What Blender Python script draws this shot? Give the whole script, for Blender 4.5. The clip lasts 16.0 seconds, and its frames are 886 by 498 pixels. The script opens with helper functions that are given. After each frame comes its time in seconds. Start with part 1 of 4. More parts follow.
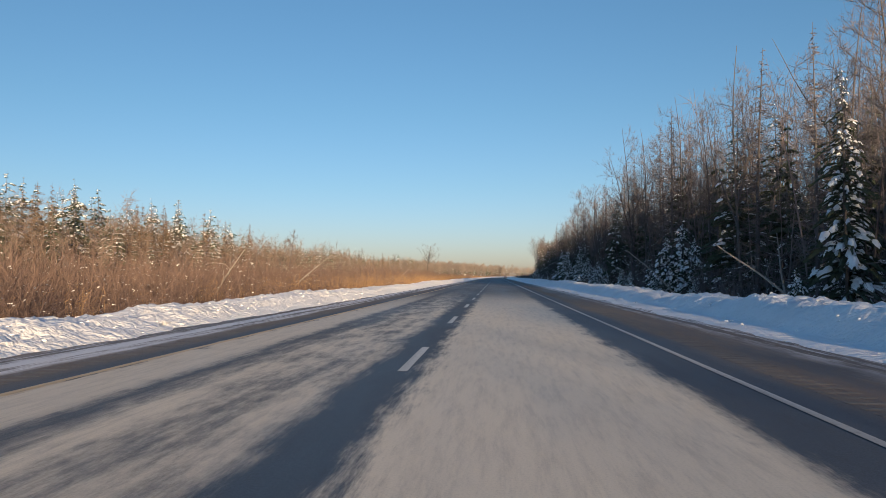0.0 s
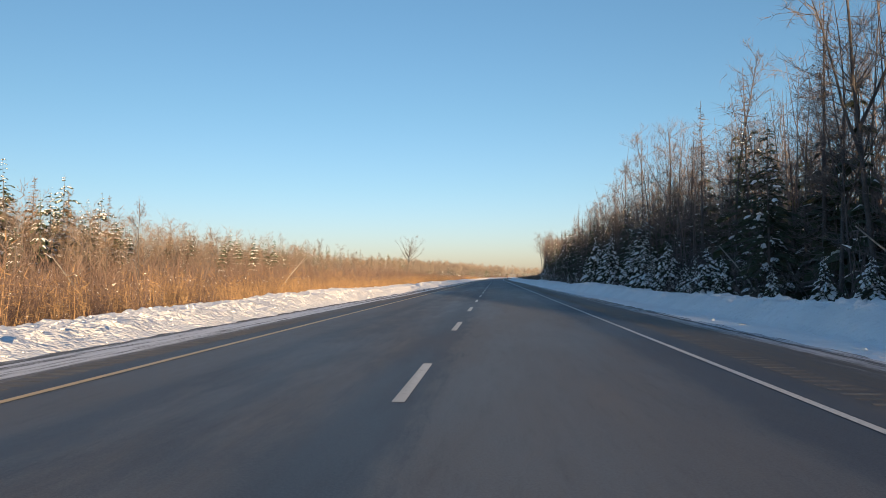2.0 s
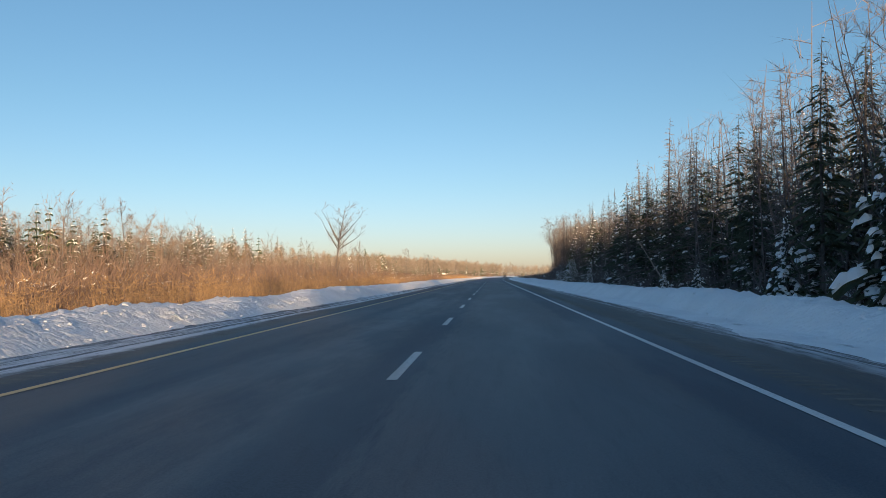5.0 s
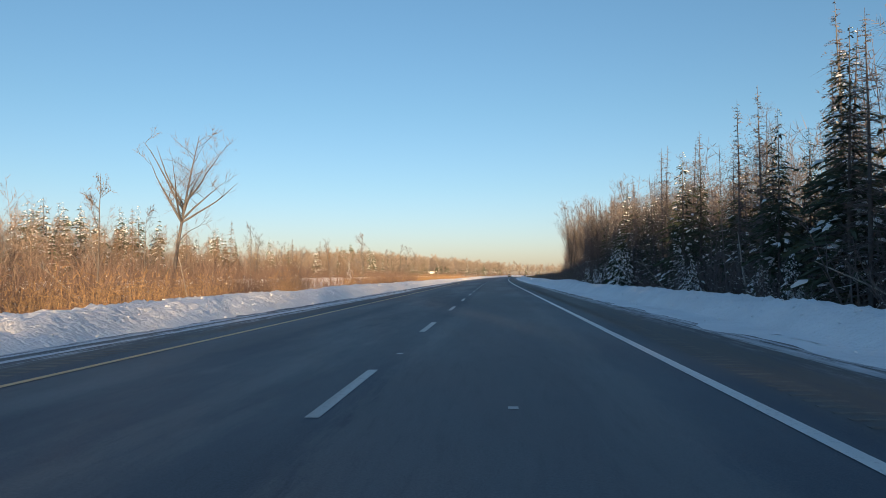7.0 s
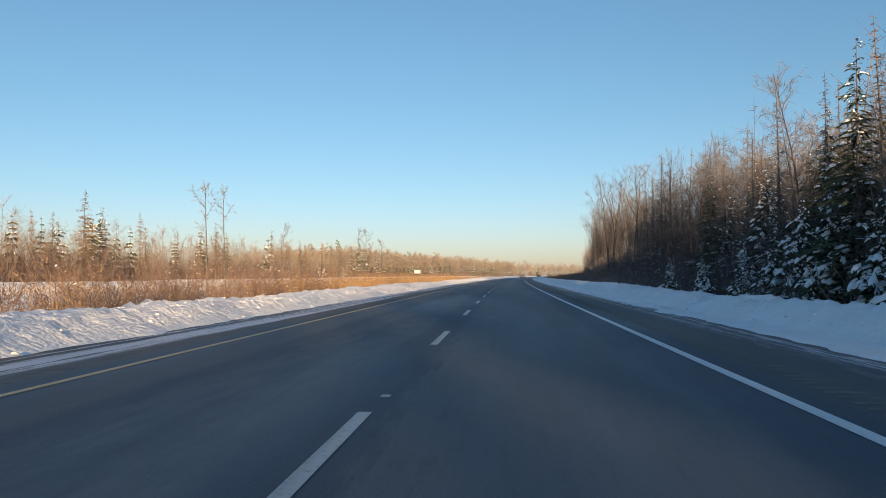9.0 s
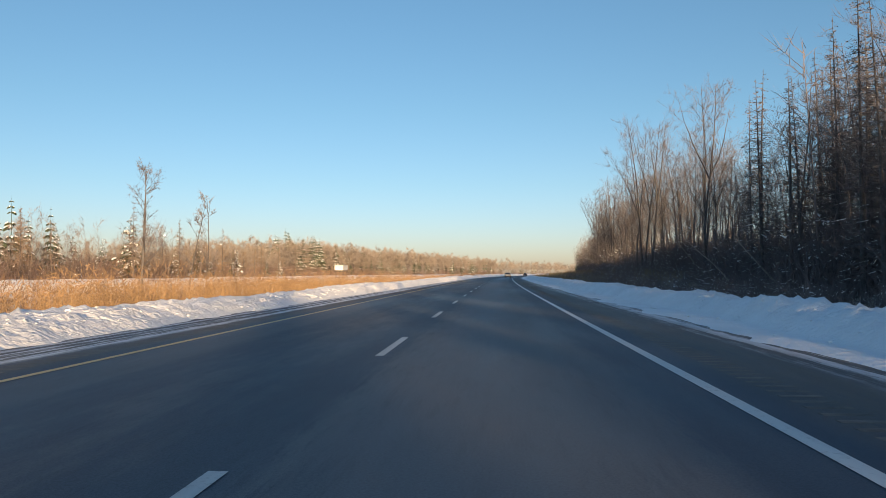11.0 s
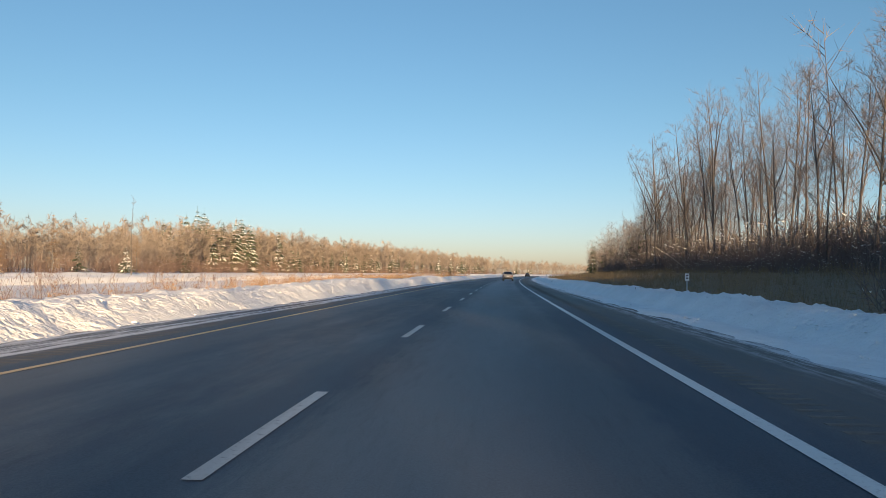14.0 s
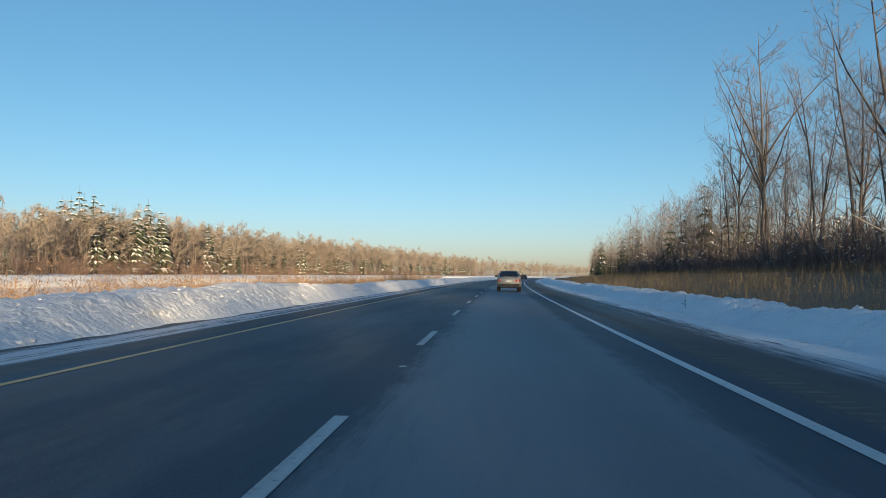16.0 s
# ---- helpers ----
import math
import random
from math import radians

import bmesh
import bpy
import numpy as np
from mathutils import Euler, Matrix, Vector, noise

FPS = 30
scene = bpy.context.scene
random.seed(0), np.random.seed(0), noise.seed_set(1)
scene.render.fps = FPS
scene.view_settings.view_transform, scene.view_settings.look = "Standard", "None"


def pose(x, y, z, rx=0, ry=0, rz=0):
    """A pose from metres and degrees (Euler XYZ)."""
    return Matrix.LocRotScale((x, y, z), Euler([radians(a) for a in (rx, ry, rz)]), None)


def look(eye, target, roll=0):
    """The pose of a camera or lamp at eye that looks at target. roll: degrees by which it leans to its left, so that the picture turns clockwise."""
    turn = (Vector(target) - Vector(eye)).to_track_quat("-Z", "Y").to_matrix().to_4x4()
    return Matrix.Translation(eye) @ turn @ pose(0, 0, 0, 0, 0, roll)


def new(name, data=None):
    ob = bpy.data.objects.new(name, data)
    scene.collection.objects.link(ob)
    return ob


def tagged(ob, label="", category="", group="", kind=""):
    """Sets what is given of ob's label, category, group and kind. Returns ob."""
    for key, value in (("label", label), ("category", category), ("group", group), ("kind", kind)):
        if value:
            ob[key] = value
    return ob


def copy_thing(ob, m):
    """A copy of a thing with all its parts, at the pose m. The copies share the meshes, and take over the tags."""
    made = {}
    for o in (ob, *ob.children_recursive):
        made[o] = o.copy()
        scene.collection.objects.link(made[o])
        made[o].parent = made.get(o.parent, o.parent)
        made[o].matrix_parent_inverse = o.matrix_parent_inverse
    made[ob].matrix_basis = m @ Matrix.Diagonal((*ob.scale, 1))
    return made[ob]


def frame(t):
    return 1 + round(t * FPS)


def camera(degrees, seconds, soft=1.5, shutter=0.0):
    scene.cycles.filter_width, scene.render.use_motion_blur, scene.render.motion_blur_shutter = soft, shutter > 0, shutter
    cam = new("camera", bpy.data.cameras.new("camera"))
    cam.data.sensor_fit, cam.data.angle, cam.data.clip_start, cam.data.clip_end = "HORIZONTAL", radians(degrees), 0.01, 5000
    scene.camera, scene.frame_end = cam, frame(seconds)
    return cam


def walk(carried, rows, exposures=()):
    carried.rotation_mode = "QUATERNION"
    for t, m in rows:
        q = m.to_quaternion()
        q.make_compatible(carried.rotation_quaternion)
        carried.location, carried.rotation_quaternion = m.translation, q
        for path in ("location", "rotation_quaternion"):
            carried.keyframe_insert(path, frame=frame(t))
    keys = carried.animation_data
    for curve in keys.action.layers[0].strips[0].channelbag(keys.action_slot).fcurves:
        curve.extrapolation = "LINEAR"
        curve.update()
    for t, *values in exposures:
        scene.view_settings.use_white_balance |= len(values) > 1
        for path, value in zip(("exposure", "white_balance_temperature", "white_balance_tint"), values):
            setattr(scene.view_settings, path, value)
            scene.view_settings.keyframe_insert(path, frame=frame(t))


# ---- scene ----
cam = camera(62.5, 16.0, 0.8)

# seconds, x, y, z, yaw, pitch, roll
PATH = [
    (0.0, 1.10, 0.0, 1.154, 4.16, 2.13, 0.05),
    (1.0, 0.97, 32.5, 1.154, 4.15, 2.20, 0.05),
    (2.0, 0.86, 65.1, 1.154, 4.10, 2.20, 0.05),
    (3.0, 0.82, 97.6, 1.154, 3.95, 2.18, 0.10),
    (4.0, 0.83, 130.1, 1.154, 3.80, 2.15, 0.15),
    (5.2, 1.15, 169.3, 1.154, 3.85, 2.10, 0.18),
    (6.5, 1.45, 211.7, 1.154, 4.00, 2.06, 0.20),
    (7.5, 1.43, 244.3, 1.154, 4.18, 2.06, 0.07),
    (9.0, 1.13, 293.7, 1.154, 4.75, 2.08, 0.10),
    (10.2, 1.47, 332.6, 1.154, 3.99, 2.05, 0.08),
    (11.5, 2.14, 374.9, 1.154, 3.13, 1.90, 0.02),
    (12.5, 2.74, 407.2, 1.154, 3.02, 2.20, -0.16),
    (13.5, 3.34, 438.9, 1.154, 2.69, 1.98, -0.60),
    (14.5, 3.96, 470.9, 1.154, 2.89, 1.85, -0.80),
    (15.0, 4.23, 486.9, 1.154, 2.77, 2.20, -0.85),
    (16.0, 5.23, 518.9, 1.154, 1.85, 2.03, -0.60),
]
walk(cam, [(t, pose(x, y, z, 90 + p, r, w)) for t, x, y, z, w, p, r in PATH], [(0.0, 1.52, 5750, 4), (1.0, 1.60, 5850, 4), (2.2, 1.82, 6200, 4), (14.0, 1.80, 6200, 3), (15.0, 1.76, 6000, 0), (16.0, 1.68, 5650, -4)])

# ---- world and sun ----
SUN_SIDE, SUN_HEIGHT = radians(15.0), radians(7.4)
world = bpy.data.worlds.new("world")
scene.world = world
world.use_nodes = True
wn = world.node_tree.nodes
sky = wn.new("ShaderNodeTexSky")
sky.sky_type = "NISHITA"
sky.sun_disc = False
sky.sun_elevation = SUN_HEIGHT
sky.sun_rotation = math.pi - SUN_SIDE
sky.altitude = 300
sky.air_density, sky.dust_density, sky.ozone_density = 0.9, 0.75, 1.9
wn["Background"].inputs["Strength"].default_value = 0.056
# ramp tints the low sky hazy and brightens the unseen upper sky for fill
aim = wn.new("ShaderNodeTexCoord")
split = wn.new("ShaderNodeSeparateXYZ")
sky_ramp = wn.new("ShaderNodeValToRGB")
stops = sky_ramp.color_ramp.elements
stops[0].position, stops[0].color = 0.0, (0.88, 0.76, 0.98, 1)
stops[1].position, stops[1].color = 0.36, (0.865, 0.935, 0.955, 1)
for place, colour in ((0.05, (0.87, 0.79, 0.95, 1)), (0.12, (0.84, 0.83, 0.90, 1)), (0.22, (0.84, 0.88, 0.90, 1)), (0.75, (0.84, 1.0, 1.16, 1))):
    stops.new(place).color = colour
tint = wn.new("ShaderNodeMixRGB")
tint.blend_type = "MULTIPLY"
tint.inputs["Fac"].default_value = 1.0
for a, o, c, i in ((aim, "Generated", split, "Vector"), (split, "Z", sky_ramp, "Fac"), (sky_ramp, "Color", tint, "Color2"), (sky, "Color", tint, "Color1"), (tint, "Color", wn["Background"], "Color")):
    world.node_tree.links.new(a.outputs[o], c.inputs[i])
lamp = bpy.data.lights.new("sun", "SUN")
lamp.energy, lamp.angle, lamp.color = 3.5, radians(0.53), (1.0, 0.645, 0.345)
sun = new("sun", lamp)
sun.matrix_world = look((0, 0, 60), (-math.sin(SUN_SIDE) * math.cos(SUN_HEIGHT), math.cos(SUN_SIDE) * math.cos(SUN_HEIGHT), 60 - math.sin(SUN_HEIGHT)))


# ---- materials ----
# the road runs straight, then bends to its right in two steps
BEND_1, BEND_FROM_1, BEND_2, BEND_FROM_2 = 1.667e-4, 300.0, 1.9e-4, 520.0


class Net:
    def __init__(self, name):
        self.mat = bpy.data.materials.new(name)
        self.mat.use_nodes = True
        self.t = self.mat.node_tree
        self.b = self.t.nodes["Principled BSDF"]

    def add(self, kind, ins=(), **props):
        n = self.t.nodes.new("ShaderNode" + kind)
        for k, v in props.items():
            if k == "operation":
                n.operation = v
            elif k == "blend_type":
                n.blend_type = v
            elif k == "data_type":
                n.data_type = v
            elif k == "interpolation_type":
                n.interpolation_type = v
        for k, v in ins:
            self.put(n.inputs[k], v)
        return n

    def put(self, socket, v):
        if hasattr(v, "links"):
            self.t.links.new(v, socket)
        else:
            socket.default_value = v

    def math(self, op, a, b=0.0):
        return self.add("Math", ((0, a), (1, b)), operation=op).outputs[0]

    def noise(self, vec, scale, detail=4.0, rough=0.6):
        n = self.add("TexNoise", (("Vector", vec), ("Scale", scale), ("Detail", detail), ("Roughness", rough)))
        return n.outputs["Fac"]

    def step(self, v, a, b, lo=0.0, hi=1.0):
        n = self.add("MapRange", (("Value", v), ("From Min", a), ("From Max", b), ("To Min", lo), ("To Max", hi)), interpolation_type="SMOOTHSTEP")
        return n.outputs[0]

    def mix(self, f, a, b):
        n = self.add("MixRGB", (("Fac", f), ("Color1", a), ("Color2", b)))
        return n.outputs[0]

    def where(self, scale=(1, 1, 1)):
        tc = self.t.nodes.new("ShaderNodeTexCoord")
        m = self.add("Mapping", (("Vector", tc.outputs["Object"]), ("Scale", scale)))
        return m.outputs[0]

    def lane(self, scale=(1, 1, 1)):
        """Coordinates that follow the road's bend: x across it, y along."""
        s = self.add("SeparateXYZ", (("Vector", self.where()),))
        x, y = s.outputs[0], s.outputs[1]
        for k, y0 in ((BEND_1, BEND_FROM_1), (BEND_2, BEND_FROM_2)):
            d = self.math("MAXIMUM", self.math("SUBTRACT", y, y0), 0.0)
            x = self.math("SUBTRACT", x, self.math("MULTIPLY", self.math("MULTIPLY", d, d), 0.5 * k))
        c = self.add("CombineXYZ", (("X", x), ("Y", y), ("Z", s.outputs[2])))
        return self.add("Mapping", (("Vector", c.outputs[0]), ("Scale", scale))).outputs[0]

    def bump(self, height, strength, distance):
        n = self.add("Bump", (("Strength", strength), ("Distance", distance), ("Height", height)))
        self.t.links.new(n.outputs[0], self.b.inputs["Normal"])


def rgb(r, g, b):
    return (r, g, b, 1.0)


def plain(name, c1, c2, scale=3.0, rough=0.8, metal=0.0, island=0.0, per_object=0.0, bump=0.0, bump_scale=40.0, spec=0.3):
    """Two tones mixed by noise at two scales, with a shift of tone from piece to piece."""
    n = Net(name)
    v = n.where()
    f = n.math("ADD", n.math("MULTIPLY", n.noise(v, scale), 0.6), n.math("MULTIPLY", n.noise(v, scale * 9), 0.4))
    f = n.step(f, 0.32, 0.68)
    if island:
        g = n.t.nodes.new("ShaderNodeNewGeometry")
        f = n.math("ADD", n.math("MULTIPLY", f, 1 - island), n.math("MULTIPLY", g.outputs["Random Per Island"], island))
    if per_object:
        o = n.t.nodes.new("ShaderNodeObjectInfo")
        f = n.math("ADD", n.math("MULTIPLY", f, 1 - per_object), n.math("MULTIPLY", o.outputs["Random"], per_object))
    n.put(n.b.inputs["Base Color"], n.mix(f, rgb(*c1), rgb(*c2)))
    n.b.inputs["Roughness"].default_value = rough
    n.b.inputs["Metallic"].default_value = metal
    n.b.inputs["Specular IOR Level"].default_value = spec
    if bump:
        n.bump(n.noise(v, bump_scale), bump, 0.01)
    return n.mat


def asphalt_material():
    n = Net("asphalt")
    v = n.lane()
    s = n.add("SeparateXYZ", (("Vector", v),))
    x, y = s.outputs[0], s.outputs[1]
    streak = n.noise(n.lane((1.3, 0.035, 1.0)), 1.0, 5.0, 0.65)
    cloud = n.noise(n.lane((0.45, 0.06, 1.0)), 1.0, 4.0, 0.6)
    patch = n.noise(n.lane((2.2, 0.55, 1.0)), 1.0, 6.0, 0.72)
    wisp = n.noise(n.lane((9.0, 0.9, 1.0)), 1.0, 6.0, 0.75)
    grain = n.noise(v, 55.0, 3.0, 0.7)
    stone = n.noise(v, 240.0, 2.0, 0.7)

    def band(value, a0, a1, b0, b1):
        return n.math("MULTIPLY", n.step(value, a0, a1), n.step(value, b1, b0))
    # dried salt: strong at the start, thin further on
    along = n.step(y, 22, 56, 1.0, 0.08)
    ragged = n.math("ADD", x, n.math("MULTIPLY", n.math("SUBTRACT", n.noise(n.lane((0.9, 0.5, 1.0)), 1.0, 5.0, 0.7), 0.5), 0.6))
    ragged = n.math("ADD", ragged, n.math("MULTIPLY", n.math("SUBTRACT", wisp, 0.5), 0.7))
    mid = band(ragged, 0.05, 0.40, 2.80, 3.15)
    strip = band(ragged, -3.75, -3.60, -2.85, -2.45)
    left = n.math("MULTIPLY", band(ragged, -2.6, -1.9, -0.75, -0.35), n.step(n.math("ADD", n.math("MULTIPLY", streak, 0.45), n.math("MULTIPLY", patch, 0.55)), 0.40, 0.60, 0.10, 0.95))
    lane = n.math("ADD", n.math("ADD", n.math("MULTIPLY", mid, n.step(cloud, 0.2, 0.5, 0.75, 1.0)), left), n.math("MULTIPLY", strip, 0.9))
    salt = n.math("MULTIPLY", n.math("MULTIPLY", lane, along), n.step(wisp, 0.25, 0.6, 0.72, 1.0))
    # a pale bluish band along the driven lane further on
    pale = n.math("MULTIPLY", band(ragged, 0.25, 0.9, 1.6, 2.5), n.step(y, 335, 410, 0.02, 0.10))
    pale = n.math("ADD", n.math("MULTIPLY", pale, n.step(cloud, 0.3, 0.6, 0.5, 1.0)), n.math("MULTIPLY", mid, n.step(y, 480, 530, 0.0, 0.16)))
    salt = n.math("ADD", salt, n.math("MULTIPLY", n.step(cloud, 0.5, 0.75), 0.05))
    tone = n.mix(n.step(grain, 0.3, 0.7), rgb(0.036, 0.048, 0.068), rgb(0.068, 0.086, 0.114))
    tone = n.mix(n.math("MULTIPLY", n.step(stone, 0.5, 0.8), 0.35), tone, rgb(0.12, 0.115, 0.11))
    tone = n.mix(n.math("MULTIPLY", n.step(patch, 0.52, 0.74), 0.30), tone, rgb(0.092, 0.106, 0.130))
    tone = n.mix(n.math("MULTIPLY", n.step(wisp, 0.50, 0.30), 0.35), tone, rgb(0.026, 0.033, 0.045))
    # sanded shoulders
    edge = n.math("MAXIMUM", n.step(x, 3.95, 4.45), n.step(x, -3.85, -4.35))
    dirt = n.math("MULTIPLY", edge, n.step(n.math("ADD", n.math("MULTIPLY", streak, 0.5), n.math("MULTIPLY", wisp, 0.5)), 0.40, 0.58, 0.45, 0.97))
    tone = n.mix(dirt, tone, n.mix(n.step(y, 30, 90), rgb(0.150, 0.112, 0.080), rgb(0.098, 0.090, 0.078)))
    # thin films of drifted snow along the shoulders
    drift = n.noise(n.lane((3.4, 0.028, 1.0)), 1.0, 6.0, 0.62)
    loose = n.math("ADD", n.math("MULTIPLY", drift, 0.65), n.math("MULTIPLY", wisp, 0.35))
    film_l = n.math("MULTIPLY", band(ragged, -6.10, -5.60, -4.85, -4.50), n.step(loose, 0.44, 0.54))
    film_r = n.math("MULTIPLY", n.step(ragged, 5.2, 6.2), n.step(loose, 0.44, 0.55))
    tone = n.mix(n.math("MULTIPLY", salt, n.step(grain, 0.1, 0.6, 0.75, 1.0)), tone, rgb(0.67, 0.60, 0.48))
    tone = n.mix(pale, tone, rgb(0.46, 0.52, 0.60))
    tone = n.mix(n.math("MULTIPLY", n.math("MAXIMUM", film_l, film_r), 0.85), tone, rgb(0.74, 0.74, 0.76))
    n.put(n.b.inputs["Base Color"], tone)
    n.put(n.b.inputs["Roughness"], n.step(cloud, 0.3, 0.7, 0.58, 0.80))
    n.b.inputs["Specular IOR Level"].default_value = 0.4
    n.bump(n.math("ADD", stone, grain), 0.35, 0.006)
    return n.mat


def snow_material(name, dirt):
    n = Net(name)
    v = n.where()
    big = n.noise(v, 0.5, 4.0, 0.6)
    fine = n.noise(v, 9.0, 5.0, 0.7)
    lump = n.noise(v, 3.0, 5.0, 0.65)
    tone = n.mix(n.step(big, 0.3, 0.7), rgb(0.80, 0.80, 0.795), rgb(0.88, 0.88, 0.875)) if dirt else n.mix(n.step(big, 0.3, 0.7), rgb(0.80, 0.81, 0.83), rgb(0.88, 0.88, 0.88))
    grit = n.math("MULTIPLY", n.step(fine, 0.62, 0.78), n.step(big, 0.45, 0.6))
    tone = n.mix(n.math("MULTIPLY", grit, dirt), tone, rgb(0.34, 0.30, 0.25))
    n.put(n.b.inputs["Base Color"], tone)
    n.b.inputs["Roughness"].default_value = 0.85
    n.b.inputs["Specular IOR Level"].default_value = 0.15
    block = n.add("TexVoronoi", (("Vector", v), ("Scale", 6.0))).outputs["Distance"]
    crumb = n.add("TexVoronoi", (("Vector", v), ("Scale", 15.0))).outputs["Distance"]
    rough = n.math("SUBTRACT", n.math("ADD", lump, n.math("MULTIPLY", fine, 0.4)), n.math("ADD", n.math("MULTIPLY", block, 0.9), n.math("MULTIPLY", crumb, 0.4)))
    n.bump(rough, 0.85, 0.045)
    return n.mat


def ground_material():
    """Snow over dead grass; the grass shows through in the ditches and under the trees."""
    n = Net("snowy_ground")
    v = n.lane()
    s = n.add("SeparateXYZ", (("Vector", v),))
    big = n.noise(v, 0.12, 5.0, 0.6)
    fine = n.noise(v, 4.0, 5.0, 0.75)
    cover = n.step(n.math("ADD", n.math("MULTIPLY", big, 0.5), n.math("MULTIPLY", fine, 0.5)), 0.42, 0.60)
    verge = n.math("MULTIPLY", n.step(s.outputs[0], 9.0, 12.0), n.step(s.outputs[0], 60.0, 34.0))
    marsh = n.math("MULTIPLY", n.step(s.outputs[0], -9.0, -11.0), n.step(s.outputs[0], -34.0, -24.0))
    bare = n.math("MULTIPLY", cover, n.math("ADD", n.math("MULTIPLY", verge, 0.95), n.math("MULTIPLY", marsh, 0.8)))
    bare = n.math("MAXIMUM", bare, n.math("MULTIPLY", n.math("MULTIPLY", n.step(s.outputs[1], 415, 455), n.step(s.outputs[0], 9.6, 10.6)), n.math("MULTIPLY", n.step(s.outputs[0], 60.0, 40.0), n.step(fine, 0.72, 0.6, 0.35, 0.97))))
    grass = n.mix(fine, rgb(0.125, 0.096, 0.064), rgb(0.27, 0.21, 0.135))
    tone = n.mix(n.step(fine, 0.3, 0.7), rgb(0.78, 0.79, 0.81), rgb(0.87, 0.87, 0.87))
    n.put(n.b.inputs["Base Color"], n.mix(bare, tone, grass))
    n.b.inputs["Roughness"].default_value = 0.9
    n.b.inputs["Specular IOR Level"].default_value = 0.1
    n.bump(fine, 0.7, 0.08)
    return n.mat


def paint_material(name, colour, worn, under=(0.07, 0.068, 0.064)):
    n = Net(name)
    v = n.where()
    wear = n.step(n.noise(v, 14.0, 6.0, 0.75), 0.52, 0.70)
    soil = n.step(n.noise(n.where((1.5, 0.05, 1)), 1.0, 4.0, 0.6), 0.35, 0.65)
    tone = n.mix(n.math("MULTIPLY", soil, 0.35), rgb(*colour), rgb(0.32, 0.30, 0.27))
    s = n.add("SeparateXYZ", (("Vector", v),))
    old = n.math("MULTIPLY", n.step(s.outputs[1], 215, 90), 0.55)
    rub = n.math("MINIMUM", n.math("ADD", n.math("MULTIPLY", wear, worn), n.math("MULTIPLY", old, n.step(soil, 0.0, 1.0, 0.6, 1.0))), 1.0)
    n.put(n.b.inputs["Base Color"], n.mix(rub, tone, rgb(*under)))
    n.b.inputs["Roughness"].default_value = 0.6
    return n.mat


M_ASPHALT = asphalt_material()
M_SNOW = snow_material("ploughed_snow", 0.55)
M_BOUGH_SNOW = snow_material("bough_snow", 0.0)
M_GROUND = ground_material()
M_WHITE = paint_material("white_road_paint", (0.78, 0.78, 0.75), 0.35)
M_YELLOW = paint_material("yellow_road_paint", (0.68, 0.46, 0.17), 0.40, (0.36, 0.31, 0.23))
M_GROOVE = plain("rumble_groove", (0.105, 0.098, 0.090), (0.21, 0.19, 0.165), 2.0, 0.9)
M_BARK = plain("grey_bark", (0.050, 0.046, 0.046), (0.150, 0.138, 0.134), 2.5, 0.9, per_object=0.4, bump=0.5)
M_TWIG = plain("brown_twigs", (0.088, 0.077, 0.077), (0.19, 0.166, 0.163), 1.0, 0.85, per_object=0.5)
# larch twigs come in two tones: warm for sun here, M_TWIG grey for shade
M_LARCH_SUN = plain("larch_twigs", (0.105, 0.070, 0.046), (0.22, 0.150, 0.092), 1.0, 0.85, per_object=0.5)
M_NEEDLE = plain("spruce_needles", (0.026, 0.038, 0.024), (0.072, 0.088, 0.052), 1.4, 0.75, per_object=0.3, island=0.3)
M_FAR_TWIG = plain("woods_twigs", (0.100, 0.086, 0.084), (0.222, 0.190, 0.184), 0.05, 0.9, island=0.5)
M_GOLD_TWIG = plain("golden_woods_twigs", (0.135, 0.113, 0.096), (0.29, 0.248, 0.212), 0.05, 0.9, island=0.5)
M_EDGE_TWIG = plain("brown_woods_twigs", (0.105, 0.083, 0.071), (0.24, 0.188, 0.155), 0.05, 0.9, island=0.5)
M_BRUSH = plain("red_brown_brush", (0.075, 0.052, 0.045), (0.205, 0.145, 0.120), 0.08, 0.9, island=0.5)
M_PALE = plain("weathered_grey_wood", (0.20, 0.18, 0.16), (0.40, 0.37, 0.33), 3.0, 0.85, per_object=0.3)
M_REED = plain("dry_reeds", (0.25, 0.155, 0.075), (0.43, 0.285, 0.145), 0.10, 0.85, island=0.55)
M_PLUME = plain("reed_plumes", (0.15, 0.095, 0.055), (0.30, 0.20, 0.115), 0.3, 0.9, island=0.6)
M_GRASS = plain("dead_grass", (0.125, 0.098, 0.060), (0.28, 0.222, 0.138), 0.12, 0.9, island=0.5)


# ---- geometry helpers ----
def road_x(y):
    """How far the road has bent to its right at y."""
    y = np.asarray(y, float)
    return 0.5 * BEND_1 * np.maximum(y - BEND_FROM_1, 0.0) ** 2 + 0.5 * BEND_2 * np.maximum(y - BEND_FROM_2, 0.0) ** 2


def road_turn(y):
    """The road's heading at y, in radians to the right."""
    return math.atan(BEND_1 * max(y - BEND_FROM_1, 0.0) + BEND_2 * max(y - BEND_FROM_2, 0.0))


